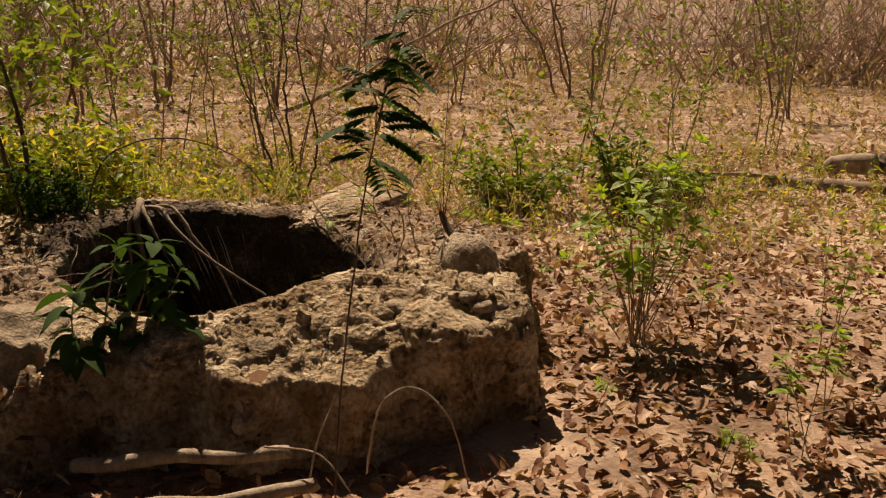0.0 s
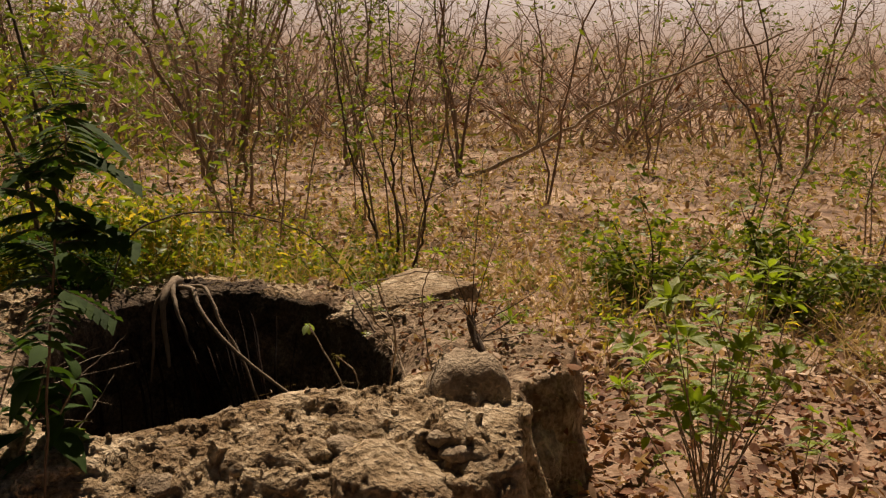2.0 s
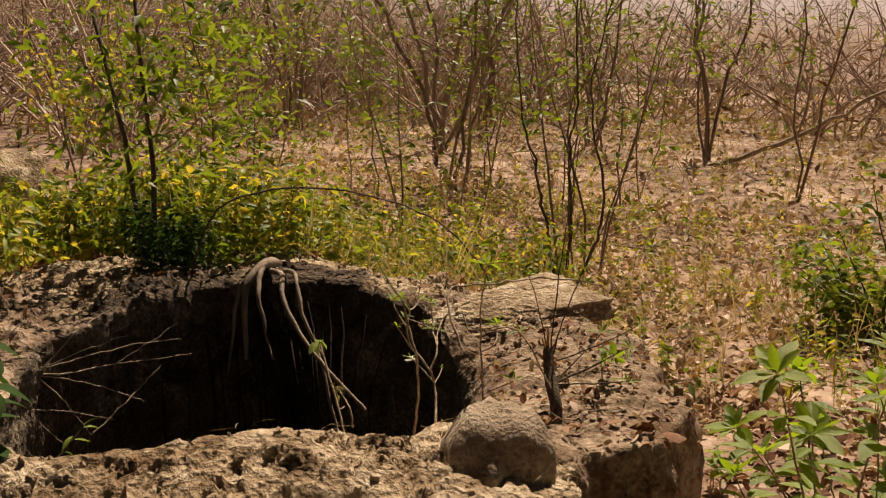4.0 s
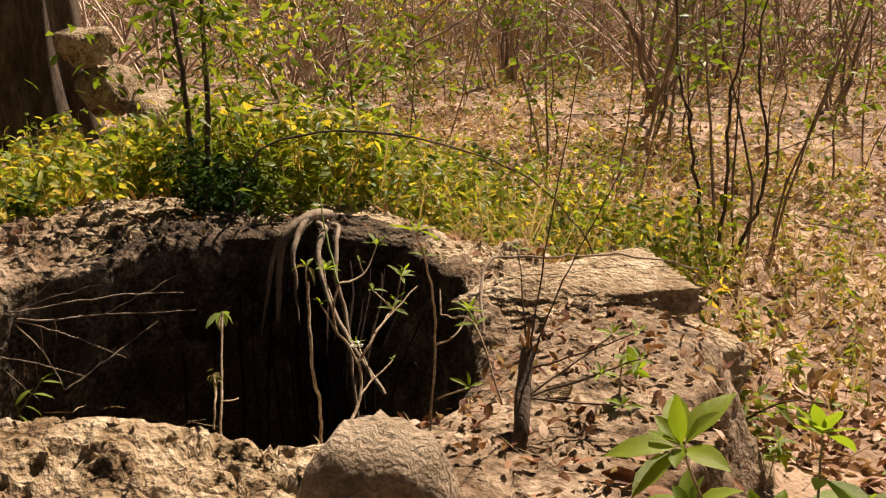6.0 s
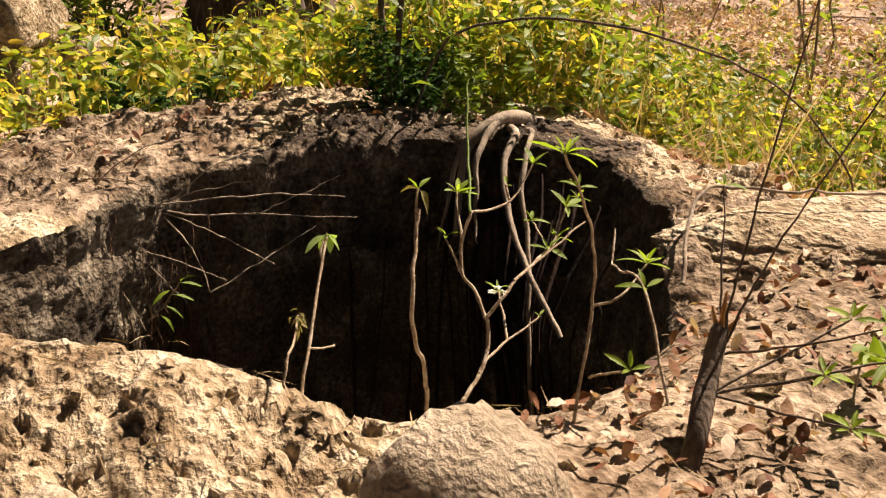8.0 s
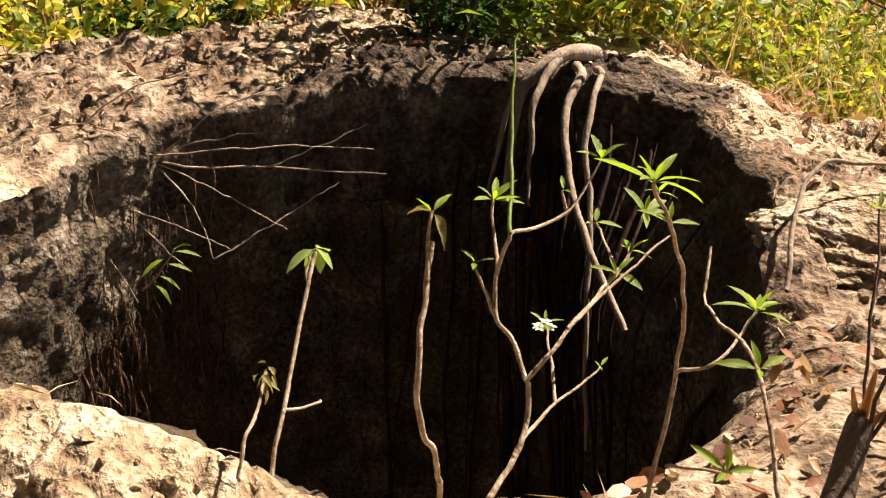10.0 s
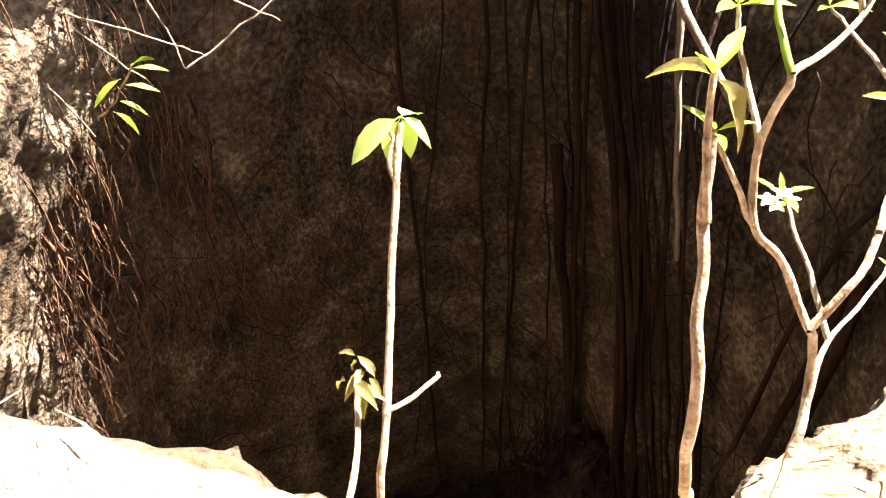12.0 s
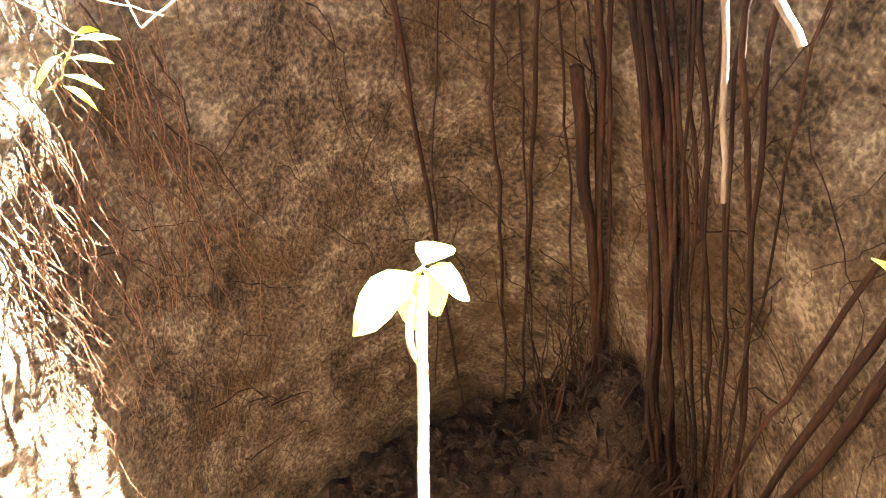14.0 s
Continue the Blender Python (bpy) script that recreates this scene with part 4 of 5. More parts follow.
o = on_ground(-1.4, 8.37)
forked = thing("forked_sapling", "slender sapling with three dark stems and sparse leaves", "sapling", o)
for tops in (((-1.55, 8.37, 0.38), (-1.7, 8.4, 0.84), (-1.86, 8.4, 1.35), (-2.0, 8.5, 2.2)), ((-1.36, 8.35, 0.45), (-1.41, 8.35, 0.97), (-1.4, 8.4, 1.38), (-1.5, 8.5, 2.3)), ((-1.19, 8.37, 0.25), (-1.13, 8.37, 0.72), (-1.29, 8.4, 1.38), (-1.2, 8.5, 2.2))):
    part("stem", twig_mesh("stem", [([(0, 0, -0.05)] + [rel(p, o) for p in tops], 0.014, 0.005)], BARK, 0.02), forked)
    for p in tops[1:]:
        q = rel((p[0] + rng.uniform(-0.3, 0.3), p[1] + rng.uniform(-0.2, 0.2), p[2] + rng.uniform(0.1, 0.3)), o)
        part("twig", twig_mesh("twig", [([rel(p, o), q], 0.005, 0.002)], BARK), forked)
        rosette(forked, LANCE, q, (0, 0, 1), 5, 0.09)

# two dark stems rising from the far rim
o = on_ground(-2.5, 5.42)
pair = thing("twin_sapling", "pair of dark leaning leafy stems on the far rim", "sapling", o)
for k, (p, q, r) in enumerate((((-2.6, 5.42, 0.95), (-2.78, 5.45, 1.45), (-3.3, 5.65, 2.1)), ((-2.48, 5.46, 0.95), (-2.62, 5.52, 1.5), (-3.0, 5.75, 2.25)))):
    part("stem", twig_mesh("stem", [([(0.04 * k, 0, -0.05), rel(p, o), rel(q, o), rel(r, o), rel((r[0] - 0.5, r[1] + 0.1, r[2] + 0.35), o)], 0.016, 0.006)], BARK, 0.006), pair)
n = 760
b = np.array([rel((-2.55, 5.5, 1.5), o)]) + rng.normal(0, 1, (n, 3)) * (0.36, 0.24, 0.36)
v, f = leaf_soup(b, ways(n, -0.8, 0.2), ways(n, 0.2, 1.0), 0.09 * rng.uniform(0.5, 1.2, n), 0.035 * rng.uniform(0.6, 1.1, n), 0.3, 0.3, coarse=True)
part("foliage", mesh_data("foliage", v, f, LEAF), pair)

# thin sapling with feathery leaves close to where the walk starts
o = on_ground(-0.3, 2.4)
feather = thing("feathery_sapling", "thin sapling with dark feathery compound leaves", "sapling", o)
stalk = smooth_line([rel(p, o) for p in ((-0.3, 2.4, -0.05), (-0.27, 2.4, 0.7), (-0.2, 2.39, 1.25), (-0.15, 2.36, 1.5), (-0.1, 2.33, 1.68))], 20)
part("trunk", twig_mesh("trunk", [([tuple(p) for p in stalk[::4]], 0.0032, 0.002)], BARK), feather)
for k in range(28):
    b0 = stalk[int(11 + (k * 7) % 9)] + rng.normal(0, 0.012, 3)
    a = k * 2.4 + rng.uniform(-0.7, 0.7)
    way = np.array([math.cos(a), math.sin(a), rng.uniform(-0.5, 0.7)])
    ln = rng.uniform(0.06, 0.13)
    axis = np.array([b0 + way * ln * u - np.array([0, 0, 0.25 * ln * u * u]) for u in np.linspace(0, 1, 8)])
    sd = np.cross(way, (0, 0, 1.0))
    bases = np.repeat(axis[1:], 2, 0)
    outs = np.tile(np.stack([sd + way * 0.4, -sd + way * 0.4]), (7, 1))
    v, f = leaf_soup(bases, outs, np.tile((0, 0, 1.0), (14, 1)), 0.052, 0.026, 0.3, 0.1, coarse=True)
    # Backlit darkness of the fronds comes from this darker leaf colour.
    fr = tagged(part("frond", mesh_data("frond", v, f, DARKSHADELEAF), feather), kind="stuff")
    part("stalk", twig_mesh("stalk", [([tuple(p) for p in axis[::3]], 0.0015, 0.001)], BARK), fr)

# pale leaning dead branch and fallen wood
dead = thing("dead_branch", "long pale dead branch leaning across the thicket", "branch", on_ground(-3.4, 19.6))
part("limb", twig_mesh("limb", [([(0, 0, 0), (1.6, -0.4, 0.7), (3.0, -0.6, 1.6), (4.4, -0.8, 2.3), (6.2, -0.8, 3.0)], 0.05, 0.015)], PALEBARK, 0.05), dead)
for p, q in (((1.6, -0.4, 0.7), (1.7, -0.8, 2.4)), ((3.0, -0.6, 1.6), (3.3, -0.7, 3.0)), ((4.4, -0.8, 2.3), (5.3, -0.4, 3.6))):
    part("twig", twig_mesh("twig", [([p, tuple((np.array(p) + q) / 2 + 0.1), q], 0.02, 0.008)], PALEBARK, 0.04), dead)


def fallen(name, label, pts, r0, r1, mat, group=""):
    o = pts[0]
    return tagged(new_at(name, twig_mesh(name, [([rel(p, o) for p in pts], r0, r1)], mat, r0 * 0.5, 9), o), label, "log" if r0 > 0.03 else "stick", group)


def new_at(name, data, place):
    ob = new(name, data)
    ob.location = place
    return ob


fallen("log", "weathered fallen log lying on dry leaves", [(3.75, 10.6, -0.09), (4.3, 10.35, -0.05), (4.9, 10.2, -0.08), (5.6, 10.1, -0.05), (6.4, 10.2, -0.06)], 0.1, 0.085, TREEBARK)
fallen("log", "pale grey log beside the darker one", [(4.7, 11.0, 0.02), (5.1, 10.9, 0.08), (5.6, 10.95, 0.05), (6.2, 10.9, 0.08)], 0.14, 0.13, PALEBARK)
fallen("log", "thin fallen branch among the leaves", [(2.2, 10.9, -0.08), (3.0, 10.8, -0.04), (3.9, 10.5, 0.0)], 0.035, 0.02, PALEBARK)
S = "fallen sticks"
fallen("branch", "dead branch lying in front of the rim", [(-1.35, 3.15, 0.06), (-0.95, 3.12, 0.12), (-0.55, 3.15, 0.13)], 0.035, 0.025, PALEBARK, S)
fallen("branch", "dead branch on the litter before the rim", [(-1.3, 2.85, 0.03), (-0.8, 2.9, 0.06), (-0.42, 2.98, 0.1)], 0.032, 0.026, PALEBARK, S)
for k in range(46):
    x, y = rng.uniform(-4.5, 5.5), rng.uniform(6.5, 15)
    if k < 16:
        x, y = rng.uniform(0.5, 3.0), rng.uniform(3.0, 7.5)
    a, ln = rng.uniform(0, 6.28), rng.uniform(0.2, 0.5) * (1 if k < 16 else 2.2)
    x2, y2 = x + ln * math.cos(a), y + ln * math.sin(a)
    fallen("stick", "thin dry stick on the leaf litter", [on_ground(x, y, 0.015), on_ground((x + x2) / 2 + 0.03, (y + y2) / 2, 0.035), on_ground(x2, y2, 0.02)], 0.006 if k < 16 else 0.014, 0.003, PALEBARK, S)
for pts in ([(-0.25, 3.05, 0.1), (-0.2, 3.0, 0.38), (-0.08, 3.0, 0.46), (0.05, 2.95, 0.36), (0.12, 2.95, 0.1)], [(-0.45, 3.0, 0.08), (-0.42, 3.0, 0.25), (-0.35, 3.0, 0.42)], [(-0.62, 3.05, 0.2), (-0.42, 3.0, 0.2), (-0.3, 2.95, 0.08)]):
    fallen("stick", "thin arching dry twig in front of the rim", pts, 0.0045, 0.003, PALEBARK, S)

# arching vine over the far rim, roots that hang into the pit
vine = tagged(new("vine", twig_mesh("vine", [([(-2.1, 5.35, 0.55), (-1.99, 5.49, 0.88), (-1.75, 6.0, 0.92), (-1.5, 6.6, 0.72), (-1.3, 6.9, 0.4), (-1.25, 7.0, 0.1)], 0.006, 0.004)], BARK, 0.008)), "thin arching dark vine over the far rim", "vine")
roots = thing("rim_roots", "pale gnarled roots hanging over the pit's far rim", "roots", (-1.84, 5.62, 0.5))
o = (-1.84, 5.62, 0.5)
part("root", twig_mesh("root", [([rel(p, o) for p in ((-1.95, 5.85, 0.5), (-1.86, 5.62, 0.56), (-1.83, 5.46, 0.48), (-1.8, 5.4, 0.3), (-1.77, 5.38, 0.14))], 0.032, 0.008)], PALEBARK, 0.01, 10), roots)
for pts, r0, r1 in ((((-1.85, 5.58, 0.55), (-1.88, 5.46, 0.46), (-1.87, 5.4, 0.25), (-1.87, 5.36, 0.05)), 0.018, 0.004), (((-1.84, 5.58, 0.55), (-1.76, 5.45, 0.46), (-1.66, 5.4, 0.3), (-1.58, 5.37, 0.18)), 0.016, 0.003), (((-1.84, 5.65, 0.52), (-1.73, 5.6, 0.53), (-1.64, 5.5, 0.46), (-1.5, 5.44, 0.34), (-1.3, 5.4, 0.2), (-1.06, 5.4, 0.04)), 0.016, 0.009), (((-1.8, 5.7, 0.52), (-1.66, 5.62, 0.53), (-1.55, 5.52, 0.43), (-1.4, 5.47, 0.25), (-1.2, 5.38, -0.1), (-1.1, 5.36, -0.4)), 0.013, 0.006)):
    part("root", twig_mesh("root", [([rel(p, o) for p in pts], r0, r1)], PALEBARK, 0.007, 8), roots)
tagged(new("branch", twig_mesh("branch", [([(-0.6, 5.45, 0.42), (-0.77, 5.61, 0.56), (-0.8, 5.72, 0.6), (-0.68, 5.93, 0.6), (-0.56, 6.2, 0.59), (-0.35, 6.4, 0.55)], 0.006, 0.004)], PALEBARK, 0.008)), "crooked dry branch resting across the slab", "branch")


def wall_at(a, depth_z, off):
    r = R_SHAFT(a) - off
    return (HUB[0] + math.cos(a) * r, HUB[1] + math.sin(a) * r, depth_z)


H = "roots hanging down the pit wall"
for deg, thick, top, end, drift in ((162, 0.013, 0.4, -2.5, -2.3), (146.6, 0.012, 0.4, -2.5, -0.8), (139.4, 0.012, 0.4, -2.5, 0.5), (134, 0.032, -0.45, -2.4, -9), (129, 0.017, 0.4, -2.5, -6.4), (127, 0.011, 0.4, -2.5, -6), (124, 0.015, 0.4, -2.4, -20), (120.5, 0.02, 0.4, -2.4, -21), (118.5, 0.017, 0.4, -2.4, -21.5), (121.8, 0.011, 0.4, -2.4, -19), (116, 0.009, 0.4, -2.2, -24), (101, 0.009, 0.4, -2.2, -20), (95, 0.012, 0.4, -2.0, -22), (90, 0.011, 0.4, -2.2, -16), (143, 0.006, 0.3, -2.3, -3), (132, 0.006, 0.3, -2.3, -7), (110, 0.007, 0.3, -2.2, -18), (105, 0.006, 0.3, -2.2, -20), (86, 0.006, 0.3, -2.2, -12), (112, 0.008, 0.4, -2.3, -22), (107, 0.012, 0.4, -2.3, -21), (98, 0.008, 0.4, -2.3, -19), (123, 0.018, 0.4, -2.4, -20.5), (119.5, 0.014, 0.4, -2.4, -21), (114, 0.011, 0.4, -2.3, -22.5), (137, 0.007, 0.4, -2.4, -6), (54.5, 0.018, 0.0, -2.4, 2), (50, 0.022, 0.0, -2.4, 3), (60, 0.012, 0.1, -2.4, 6), (155, 0.005, 0.2, -2.2, 4)):
    zs = np.linspace(top, end, 26)
    pts = np.array([wall_at(radians(deg + drift * (-0.2 - z)), z, 0.045 + thick + 0.02 * math.sin(z * 2 + deg) - 0.24 * float(step(0.0, 0.42, z))) for z in zs])
    pts = wobble(pts, 0.012, 4, deg)
    s = Soup()
    girth = 0.62 * np.linspace(thick, thick * 0.75, 26) * (1 + 0.15 * fbm(pts * 8, 2))
    s.tube(np.concatenate([pts[:1] + [[0, 0, 0.012]], pts]), np.concatenate([[0.001], girth]), 7)
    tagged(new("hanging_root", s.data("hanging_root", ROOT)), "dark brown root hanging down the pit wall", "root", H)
s = Soup()
for k in range(150):
    a, z = radians(rng.uniform(45, 225)), rng.uniform(-1.9, 0.25)
    da, dz = rng.normal(0, 0.05), -rng.uniform(0.015, 0.06)
    pts = []
    for _ in range(int(rng.integers(8, 22))):
        pts.append(wall_at(a, z, 0.03))
        da = 0.85 * da + rng.normal(0, 0.02)
        a += da * 0.5
        z += dz * rng.uniform(0.3, 1.4)
        if z < -2.15:
            break
    if len(pts) > 3:
        s.tube(wobble(pts, 0.02, 7, k), np.linspace(rng.uniform(0.001, 0.003), 0.0008, len(pts)), 4)
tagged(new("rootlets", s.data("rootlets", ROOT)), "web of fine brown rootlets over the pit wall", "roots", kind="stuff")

# dry twig spray and creepers on the pit's left edge
o = (-1.9, 4.2, 0.45)
spray = thing("twig_spray", "dry branching twigs reaching into the pit from its edge", "branch", o)
for pts, r0 in ((((-1.95, 4.05, 0.45), (-1.86, 4.3, 0.35), (-1.8, 4.6, 0.32), (-1.67, 4.93, 0.31)), 0.007), (((-1.95, 4.1, 0.42), (-1.8, 4.3, 0.4), (-1.72, 4.6, 0.42), (-1.7, 4.9, 0.38)), 0.005), (((-1.86, 4.3, 0.35), (-1.8, 4.4, 0.2), (-1.7, 4.42, 0.1)), 0.004), (((-1.7, 4.42, 0.1), (-1.7, 4.62, 0.2), (-1.72, 4.8, 0.28)), 0.004), (((-1.86, 4.3, 0.35), (-1.84, 4.5, 0.5), (-1.9, 4.7, 0.52)), 0.004), (((-1.95, 4.05, 0.45), (-1.8, 4.2, 0.25), (-1.75, 4.35, 0.05)), 0.004), (((-1.9, 4.0, 0.45), (-1.75, 4.1, 0.25), (-1.7, 4.2, 0.0)), 0.005), (((-1.8, 4.6, 0.32), (-1.72, 4.75, 0.4), (-1.7, 4.88, 0.46)), 0.003), (((-1.86, 4.3, 0.35), (-1.72, 4.45, 0.3), (-1.62, 4.62, 0.2)), 0.003), (((-1.95, 4.1, 0.42), (-1.9, 4.25, 0.55), (-1.88, 4.45, 0.6)), 0.004), (((-1.8, 4.3, 0.4), (-1.7, 4.4, 0.46), (-1.62, 4.55, 0.5)), 0.003), (((-1.95, 4.05, 0.45), (-1.82, 4.12, 0.5), (-1.68, 4.25, 0.5)), 0.004), (((-1.8, 4.2, 0.25), (-1.7, 4.3, 0.24), (-1.6, 4.45, 0.18)), 0.003)):
    part("twig", twig_mesh("twig", [([rel(p, o) for p in pts], r0 * 0.8, 0.0015)], PALEBARK, 0.006, 6), spray)
s = Soup()
for k in range(110):
    a, z = radians(rng.uniform(200, 236)), rng.uniform(-0.3, 0.42)
    da, pts = 0.0, []
    for i in range(int(rng.integers(8, 26))):
        pts.append(wall_at(a, z, 0.03 + 0.02 * math.sin(k + i * 0.5)))
        da = 0.7 * da + rng.normal(0, 0.007)
        a += da
        z -= rng.uniform(0.02, 0.06)
    s.tube(wobble(smooth_line(pts, 24), 0.012, 6, k), np.linspace(rng.uniform(0.0012, 0.0026), 0.0008, 24), 4)
tagged(new("creepers", s.data("creepers", CREEPER)), "tangle of reddish dry creepers hanging on the pit wall", "roots", kind="stuff")
o = (-1.6, 4.28, 0.06)
sprig = thing("wall_sprig", "small green sprig growing out of the pit wall", "plant", o)
part("stem", twig_mesh("stem", [([rel(p, o) for p in ((-1.76, 4.22, 0.0), (-1.66, 4.26, 0.1), (-1.6, 4.3, 0.2))], 0.003, 0.002)], STEM), sprig)
for p, w in (((-1.6, 4.3, 0.2), (0.2, 0.9, -0.2)), ((-1.6, 4.3, 0.2), (0.4, 0.3, 0.6)), ((-1.63, 4.28, 0.15), (0.3, 0.9, -0.3)), ((-1.66, 4.26, 0.1), (0.2, 0.8, -0.5)), ((-1.62, 4.28, 0.17), (0.2, -0.8, -0.1)), ((-1.7, 4.25, 0.05), (0.3, 0.7, -0.6))):
    leaf(sprig, LANCE, rel(p, o), w, 0.075)

# ---- big tree and rubble wall at the side ----
o = on_ground(-7.48, 6.37)
big = thing("big_tree", "large tree with a fluted dark trunk beside rubble stones", "tree", o)
s = Soup()
zz = np.linspace(-0.3, 5.2, 40)
aa = np.linspace(0, 2 * np.pi, 48, endpoint=False)
ZZ, AA = np.meshgrid(zz, aa, indexing="ij")
rr = (0.42 + 0.5 * np.exp(-(ZZ + 0.3) / 0.6)) * (1 + 0.13 * np.sin(AA * 9 + np.sin(ZZ)) + 0.06 * np.sin(AA * 17 + 2))
v = np.stack([rr * np.cos(AA), rr * np.sin(AA), ZZ], -1).reshape(-1, 3)
part("trunk", mesh_data("trunk", v, grid_faces(40, 48, True), BARK), big)
# Limbs and leaves out of view, added to dapple the front-left ground with shade.
limbs = [((0, 0, 4.8), (1.5, 0.2, 5.8), (2.3, 0.5, 6.3), (2.9, 0.6, 6.6)), ((0, 0, 4.6), (1.4, -1.0, 5.8), (2.5, -0.4, 6.2), (3.2, -0.2, 6.4)), ((0, 0, 4.8), (-1.5, 1.0, 6.2), (-3.0, 2.0, 7.4)), ((2.5, -0.4, 6.2), (3.0, 0.0, 6.4), (3.4, 0.3, 6.5))]
ends = []
for pts in limbs:
    part("limb", twig_mesh("limb", [(pts, 0.2, 0.05)], BARK, 0.08, 8), big)
    ends.append(smooth_line(pts, 30)[9:])
    for _ in range(6):
        b0 = ends[-1][int(rng.integers(len(ends[-1])))]
        e0 = b0 + ways(1, -0.1, 0.7)[0] * rng.uniform(0.8, 1.8)
        ends.append(smooth_line([b0, (b0 + e0) / 2 + 0.1, e0], 10)[3:])
        part("limb", twig_mesh("limb", [([tuple(b0), tuple((b0 + e0) / 2 + 0.1), tuple(e0)], 0.04, 0.012)], BARK, 0.05, 5), big)
ends = np.concatenate(ends)
n = 11500
b = ends[rng.integers(len(ends), size=n)] + rng.normal(0, 0.33, (n, 3))
v, f = leaf_soup(b, ways(n, -0.6, 0.4), ways(n, 0.3, 1.0), rng.uniform(0.1, 0.2, n), rng.uniform(0.05, 0.1, n), 0.25, 0.3, coarse=True)
part("crown", mesh_data("crown", v, f, LEAF), big)
for k, (x, y, z, sx, sy, sz) in enumerate(((-6.1, 7.0, 0.46, 0.38, 0.36, 0.3), (-6.1, 6.9, 0.1, 0.5, 0.42, 0.36), (-6.5, 6.3, 0.1, 0.36, 0.3, 0.26), (-6.6, 6.75, 0.62, 0.3, 0.28, 0.26), (-5.7, 6.9, 0.1, 0.3, 0.26, 0.24), (-6.55, 6.6, 1.0, 0.26, 0.25, 0.2), (-4.75, 3.95, 0.1, 0.3, 0.26, 0.32), (-4.8, 4.5, 0.12, 0.24, 0.22, 0.34), (-4.85, 4.1, 0.6, 0.32, 0.3, 0.28))):
    rock("rubble_stone", (x, y, z + float(ground_z(x, y))), (sx, sy, sz), 40 * k, 40 + k, "pale tumbled limestone block of a ruined wall", LIME, ((k * 37) % 25 - 12, (k * 53) % 21 - 10), "tumbled wall stones", 4, 0.8)

# ---- far thicket ----
s = Soup()
for k in range(760):
    x = rng.uniform(-55, 55)
    y = 27 + abs(rng.normal(0, 10)) - 0.004 * x * x + (4 if x > 3 else 0)
    if k % 3 == 0:
        x, y = rng.uniform(-50, -9), rng.uniform(10, 34)
        if math.hypot(x + 7.6, y - 6) < 4:
            continue
    h = rng.uniform(3.0, 8.5)
    g0 = float(ground_z(x, y))
    for _ in range(int(rng.integers(4, 8))):
        w = ways(1, 0.45, 1.0)[0] * h * rng.uniform(0.6, 1.0)
        base = np.array([x + rng.normal(0, 0.3), y + rng.normal(0, 0.3), g0 - 0.05])
        pts = wobble(smooth_line([base, base + w * 0.5 + [0, 0, 0.2], base + w], 7), 0.25, 0.7, k)
        pts[0] = base
        s.tube(pts, np.linspace(0.035, 0.008, 7), 3)
        for _ in range(4):
            i = int(rng.integers(2, 7))
            w2 = ways(1, -0.1, 0.9)[0] * rng.uniform(0.5, 1.6)
            s.tube(np.array([pts[i], pts[i] + w2 * 0.5 + 0.05, pts[i] + w2]), [0.012, 0.009, 0.005], 3)
thicket = tagged(new("thicket"), "bare grey-brown thicket of thin trees beyond the clearing", "thicket", kind="stuff")
part("branches", s.data("branches", TWIG), thicket)
for mat, n, zt, lo in ((TWIG, 90000, 11.5, 25), (STRAW, 7000, 1.0, 24), (LEAF, 5000, 5.0, 25), (DRYLEAF, 8000, 3.0, 26)):
    x = rng.uniform(-60, 60, n)
    y = lo + np.abs(rng.normal(0, 9, n)) - 0.004 * x * x + np.where(x > 3, 4, 0)
    side = rng.uniform(0, 1, n) < 0.25
    x = np.where(side, rng.uniform(-50, -12, n), x)
    y = np.where(side, rng.uniform(12, 34, n), y)
    b = np.stack([x, y, ground_z(x, y) + zt * rng.uniform(0, 1, n) ** 1.4], 1)
    wide = 0.022 if mat is TWIG else 0.1
    v, f = leaf_soup(b, ways(n, -0.3, 1.0), ways(n, -0.5, 1.0), rng.uniform(0.3, 1.0 if mat is TWIG else 0.5, n), wide * rng.uniform(0.5, 1.2, n), 0.2, 0.3, coarse=True)
    part("foliage" if mat is not TWIG else "twigs", mesh_data("foliage", v, f, mat), thicket)

# ---- stone chips and straw on the rim ----
s = Soup()
cube = np.array([(x, y, z) for z in (-1, 1) for y in (-1, 1) for x in (-1, 1)], float)
sides = np.array([(0, 2, 3, 1), (4, 5, 7, 6), (0, 1, 5, 4), (2, 6, 7, 3), (0, 4, 6, 2), (1, 3, 7, 5)])
count = 0
while count < 360:
    x, y = rng.uniform(-2.6, 0.45), rng.uniform(3.3, 6.4)
    if in_pit(x, y, 0.05):
        continue
    top, mask = rim_z(x, y)
    if mask < 0.8:
        continue
    size = rng.uniform(0.004, 0.013) * (2.2 if rng.uniform() < 0.06 else 1.0)
    m = np.array(Euler(rng.uniform(0, 6.28, 3)).to_matrix())
    v = cube * (1, rng.uniform(0.6, 1), rng.uniform(0.4, 0.8)) + rng.normal(0, 0.22, (8, 3))
    k = int(np.argmin(np.abs(rim_grid[..., 0] - x) + np.abs(rim_grid[..., 1] - y)))
    s.add(v @ m.T * size + (x, y, rim_grid[..., 2].ravel()[k] + size * 0.3), sides)
    count += 1
tagged(new("stone_chips", s.data("stone_chips", LIME, False)), "loose broken limestone chips on the pit's rim", "gravel", kind="stuff")
n = 1500
x, y = rng.uniform(-2.6, 0.45, n), rng.uniform(3.3, 6.5, n)
ok = ~in_pit(x, y, 0.03)
x, y = x[ok], y[ok]
n = len(x)
b = np.stack([x, y, surface_z(x, y) + 0.012], 1)
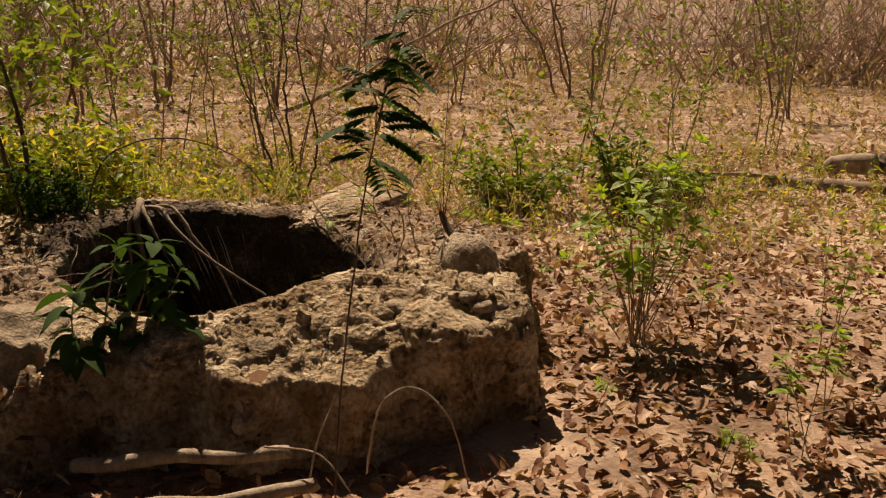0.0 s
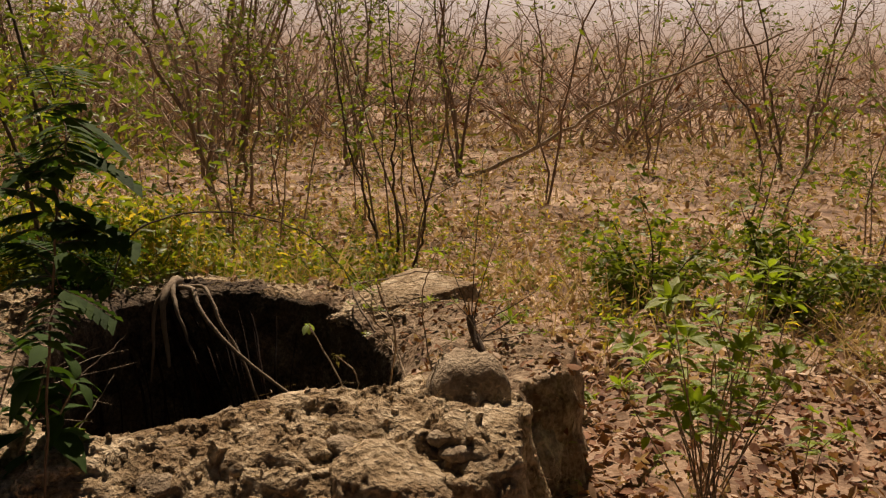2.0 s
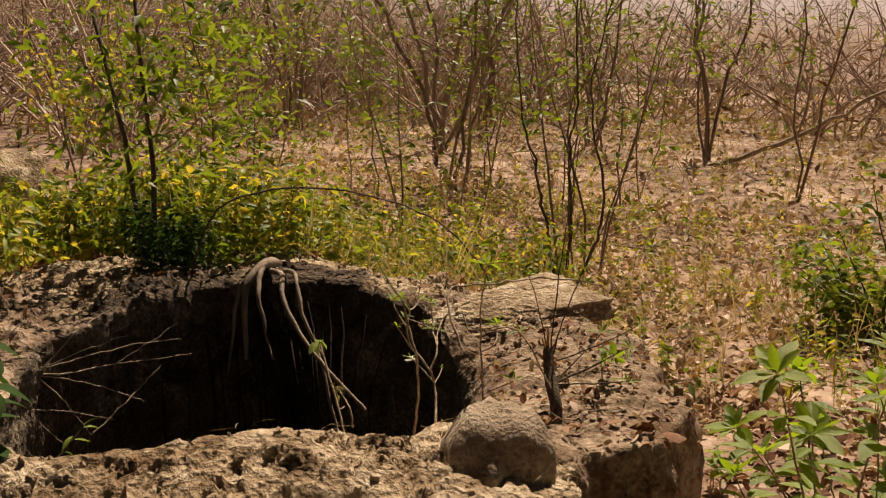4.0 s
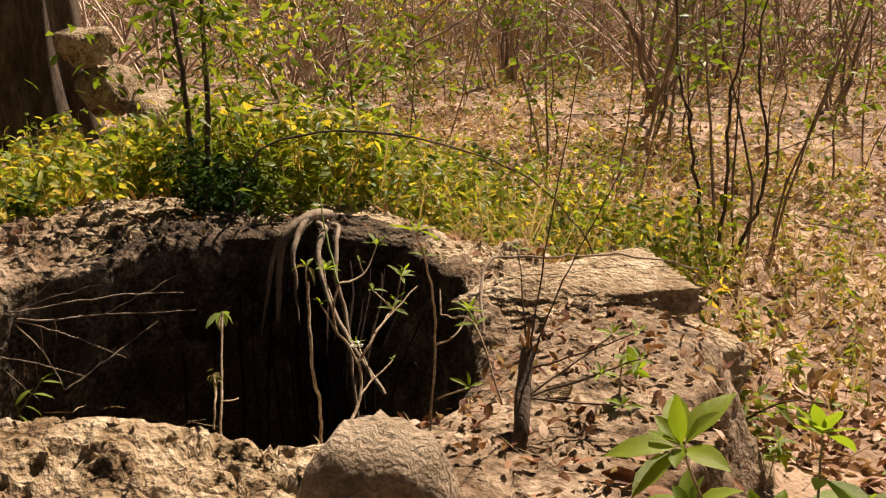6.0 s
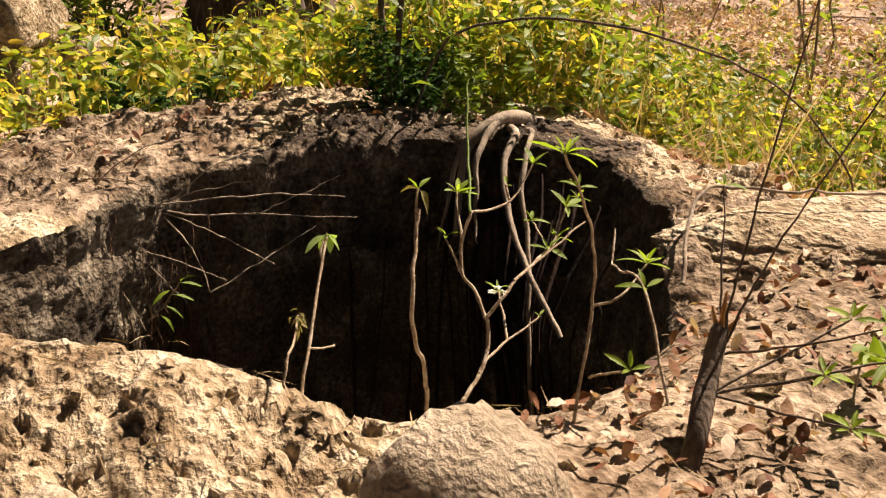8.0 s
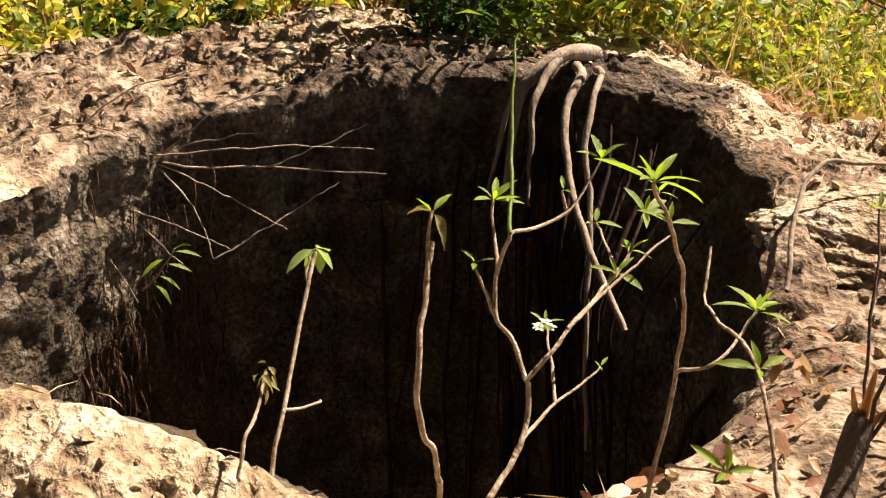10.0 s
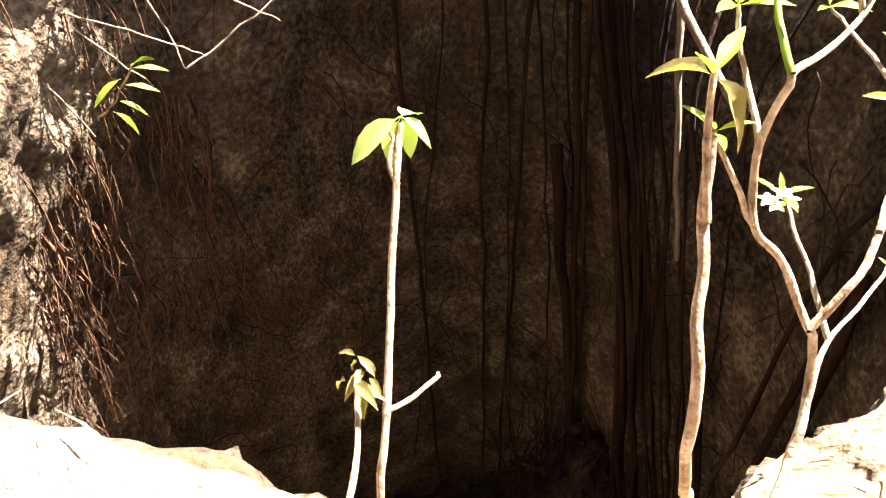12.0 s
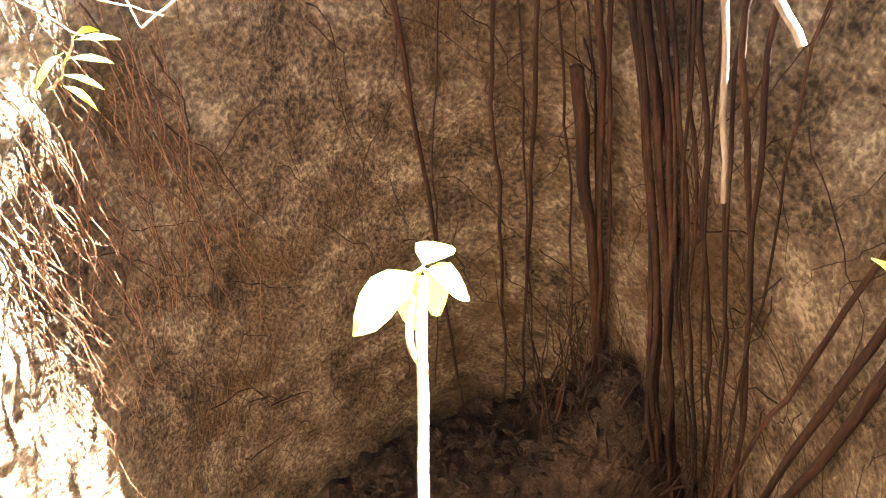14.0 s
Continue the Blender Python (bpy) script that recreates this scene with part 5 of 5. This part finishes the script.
v, f = leaf_soup(b, ways(n, -0.1, 0.3), ways(n, 0.3, 1), rng.uniform(0.02, 0.09, n), 0.003, rng.uniform(-0.3, 0.4, n), 0.3, coarse=True)
tagged(new("straw_bits", mesh_data("straw_bits", v, f, STRAW)), "bits of dry straw strewn over the stone rim", "straw", kind="stuff")

# ---- dry leaf litter ----
def litter(name, label, n, area, size, keep=None, lift=0.025, fade=None, mat=DRYLEAF):
    x, y = rng.uniform(area[0], area[1], n), rng.uniform(area[2], area[3], n)
    ok = ~in_pit(x, y, 0.06)
    if fade:
        ok &= rng.uniform(0, 1, n) < np.exp(-(np.hypot(x - fade[0], y - fade[1]) / fade[2]) ** 3)
    if keep is not None:
        ok &= keep(x, y)
    x, y = x[ok], y[ok]
    n = len(x)
    z = surface_z(x, y) + rng.uniform(0.004, lift, n)
    up = ways(n, 0.55, 1.0)
    w = np.cross(up, ways(n, -0.3, 0.3))
    ln = rng.uniform(size[0], size[1], n)
    v, f = leaf_soup(np.stack([x, y, z], 1), w, up, ln, ln * rng.uniform(0.35, 0.65, n), rng.uniform(-0.35, 0.5, n), rng.uniform(-0.2, 0.9, n), coarse=True, oval=True)
    return tagged(new(name, mesh_data(name, v, f, mat)), label, "leaf litter", kind="stuff")


litter("leaf_litter", "deep brown dry curled leaves beside the pit", 66000, (-7.0, 7.5, -3.0, 7.0), (0.03, 0.085), lambda x, y: (x > 0.42) | (y < 3.3) | (y > 6.3) | (x < -2.8), 0.025, (0.6, 3.8, 4.2))
litter("leaf_litter", "brown dry leaves scattered over the clearing", 32000, (-9, 10, 6.3, 14), (0.045, 0.11), mat=PALELITTER)
litter("leaf_litter", "pale dry leaves across the far clearing", 11000, (-18, 18, 13, 28), (0.09, 0.2), mat=PALELITTER)
litter("leaf_litter", "dry leaves lying on the stone rim", 520, (-0.5, 0.5, 4.65, 6.0), (0.015, 0.05), None, 0.02)
litter("leaf_litter", "dry leaves caught on the far and side rim", 600, (-3.6, -0.6, 3.2, 6.6), (0.02, 0.055), lambda x, y: (x < -1.9) | (y > 5.75), 0.05)
x, y = rng.uniform(-1.9, -0.4, 900), rng.uniform(4.0, 5.6, 900)
ok = np.hypot(x - HUB[0], y - HUB[1]) < R_SHAFT(np.arctan2(y - HUB[1], x - HUB[0])) - 0.05
x, y = x[ok], y[ok]
n = len(x)
v, f = leaf_soup(np.stack([x, y, FLOOR_Z + 0.08 + 0.9 * np.exp(-((x + 1.3) ** 2 + (y - 5.45) ** 2) / 0.12)], 1), ways(n, -0.1, 0.4), ways(n, 0.5, 1), rng.uniform(0.04, 0.09, n), rng.uniform(0.02, 0.045, n), 0.2, 0.5, coarse=True)
tagged(new("leaf_litter", mesh_data("leaf_litter", v, f, HUMUS)), "dark fallen leaves on the pit's floor", "leaf litter", kind="stuff")

# fine roots standing out of the heap on the pit's floor
s = Soup()
for k in range(160):
    a = radians(rng.uniform(75, 135))
    z = rng.uniform(-2.1, -1.55)
    p0 = np.array(wall_at(a, z - 0.35, rng.uniform(0.05, 0.35)))
    p1 = np.array(wall_at(a + rng.normal(0, 0.12), z + rng.uniform(-0.1, 0.35), rng.uniform(0.03, 0.12)))
    s.tube(wobble(smooth_line([p0, (p0 + p1) / 2 + rng.normal(0, 0.03, 3), p1], 12), 0.03, 5, k), np.linspace(rng.uniform(0.002, 0.006), 0.001, 12), 4)
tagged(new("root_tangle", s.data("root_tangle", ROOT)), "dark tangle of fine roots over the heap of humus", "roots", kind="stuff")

# rounded stones bedded in the near rim, on its top and down its face
bed = np.random.default_rng(31)
for k in range(30):
    x = bed.uniform(-1.45, 0.3)
    y = next((q for q in np.arange(2.6, 4.2, 0.02) if float(surface_z(np.array([x]), np.array([q]))[0]) > 0.24), 3.5)
    size = bed.uniform(0.04, 0.09)
    if k % 2:
        y = y + 0.012
        z = bed.uniform(0.02, 0.24)
        shape = (size * 1.25, size * 0.7, size * 0.8)
    else:
        y = y + bed.uniform(0.08, 0.45)
        z = float(surface_z(np.array([x]), np.array([y]))[0]) - 0.3 * size
        shape = (size, size * 0.85, size * 0.55)
    if in_pit(np.array([x]), np.array([y]), 0.12)[0]:
        continue
    rock("stone", (x, y, z), shape, bed.uniform(0, 360), 60 + k, "rounded pale stone bedded in the pit's rim", LIME if k % 3 else BOULDER, (bed.uniform(-12, 12), bed.uniform(-12, 12)), "stones bedded in the rim", 3, 0.35)
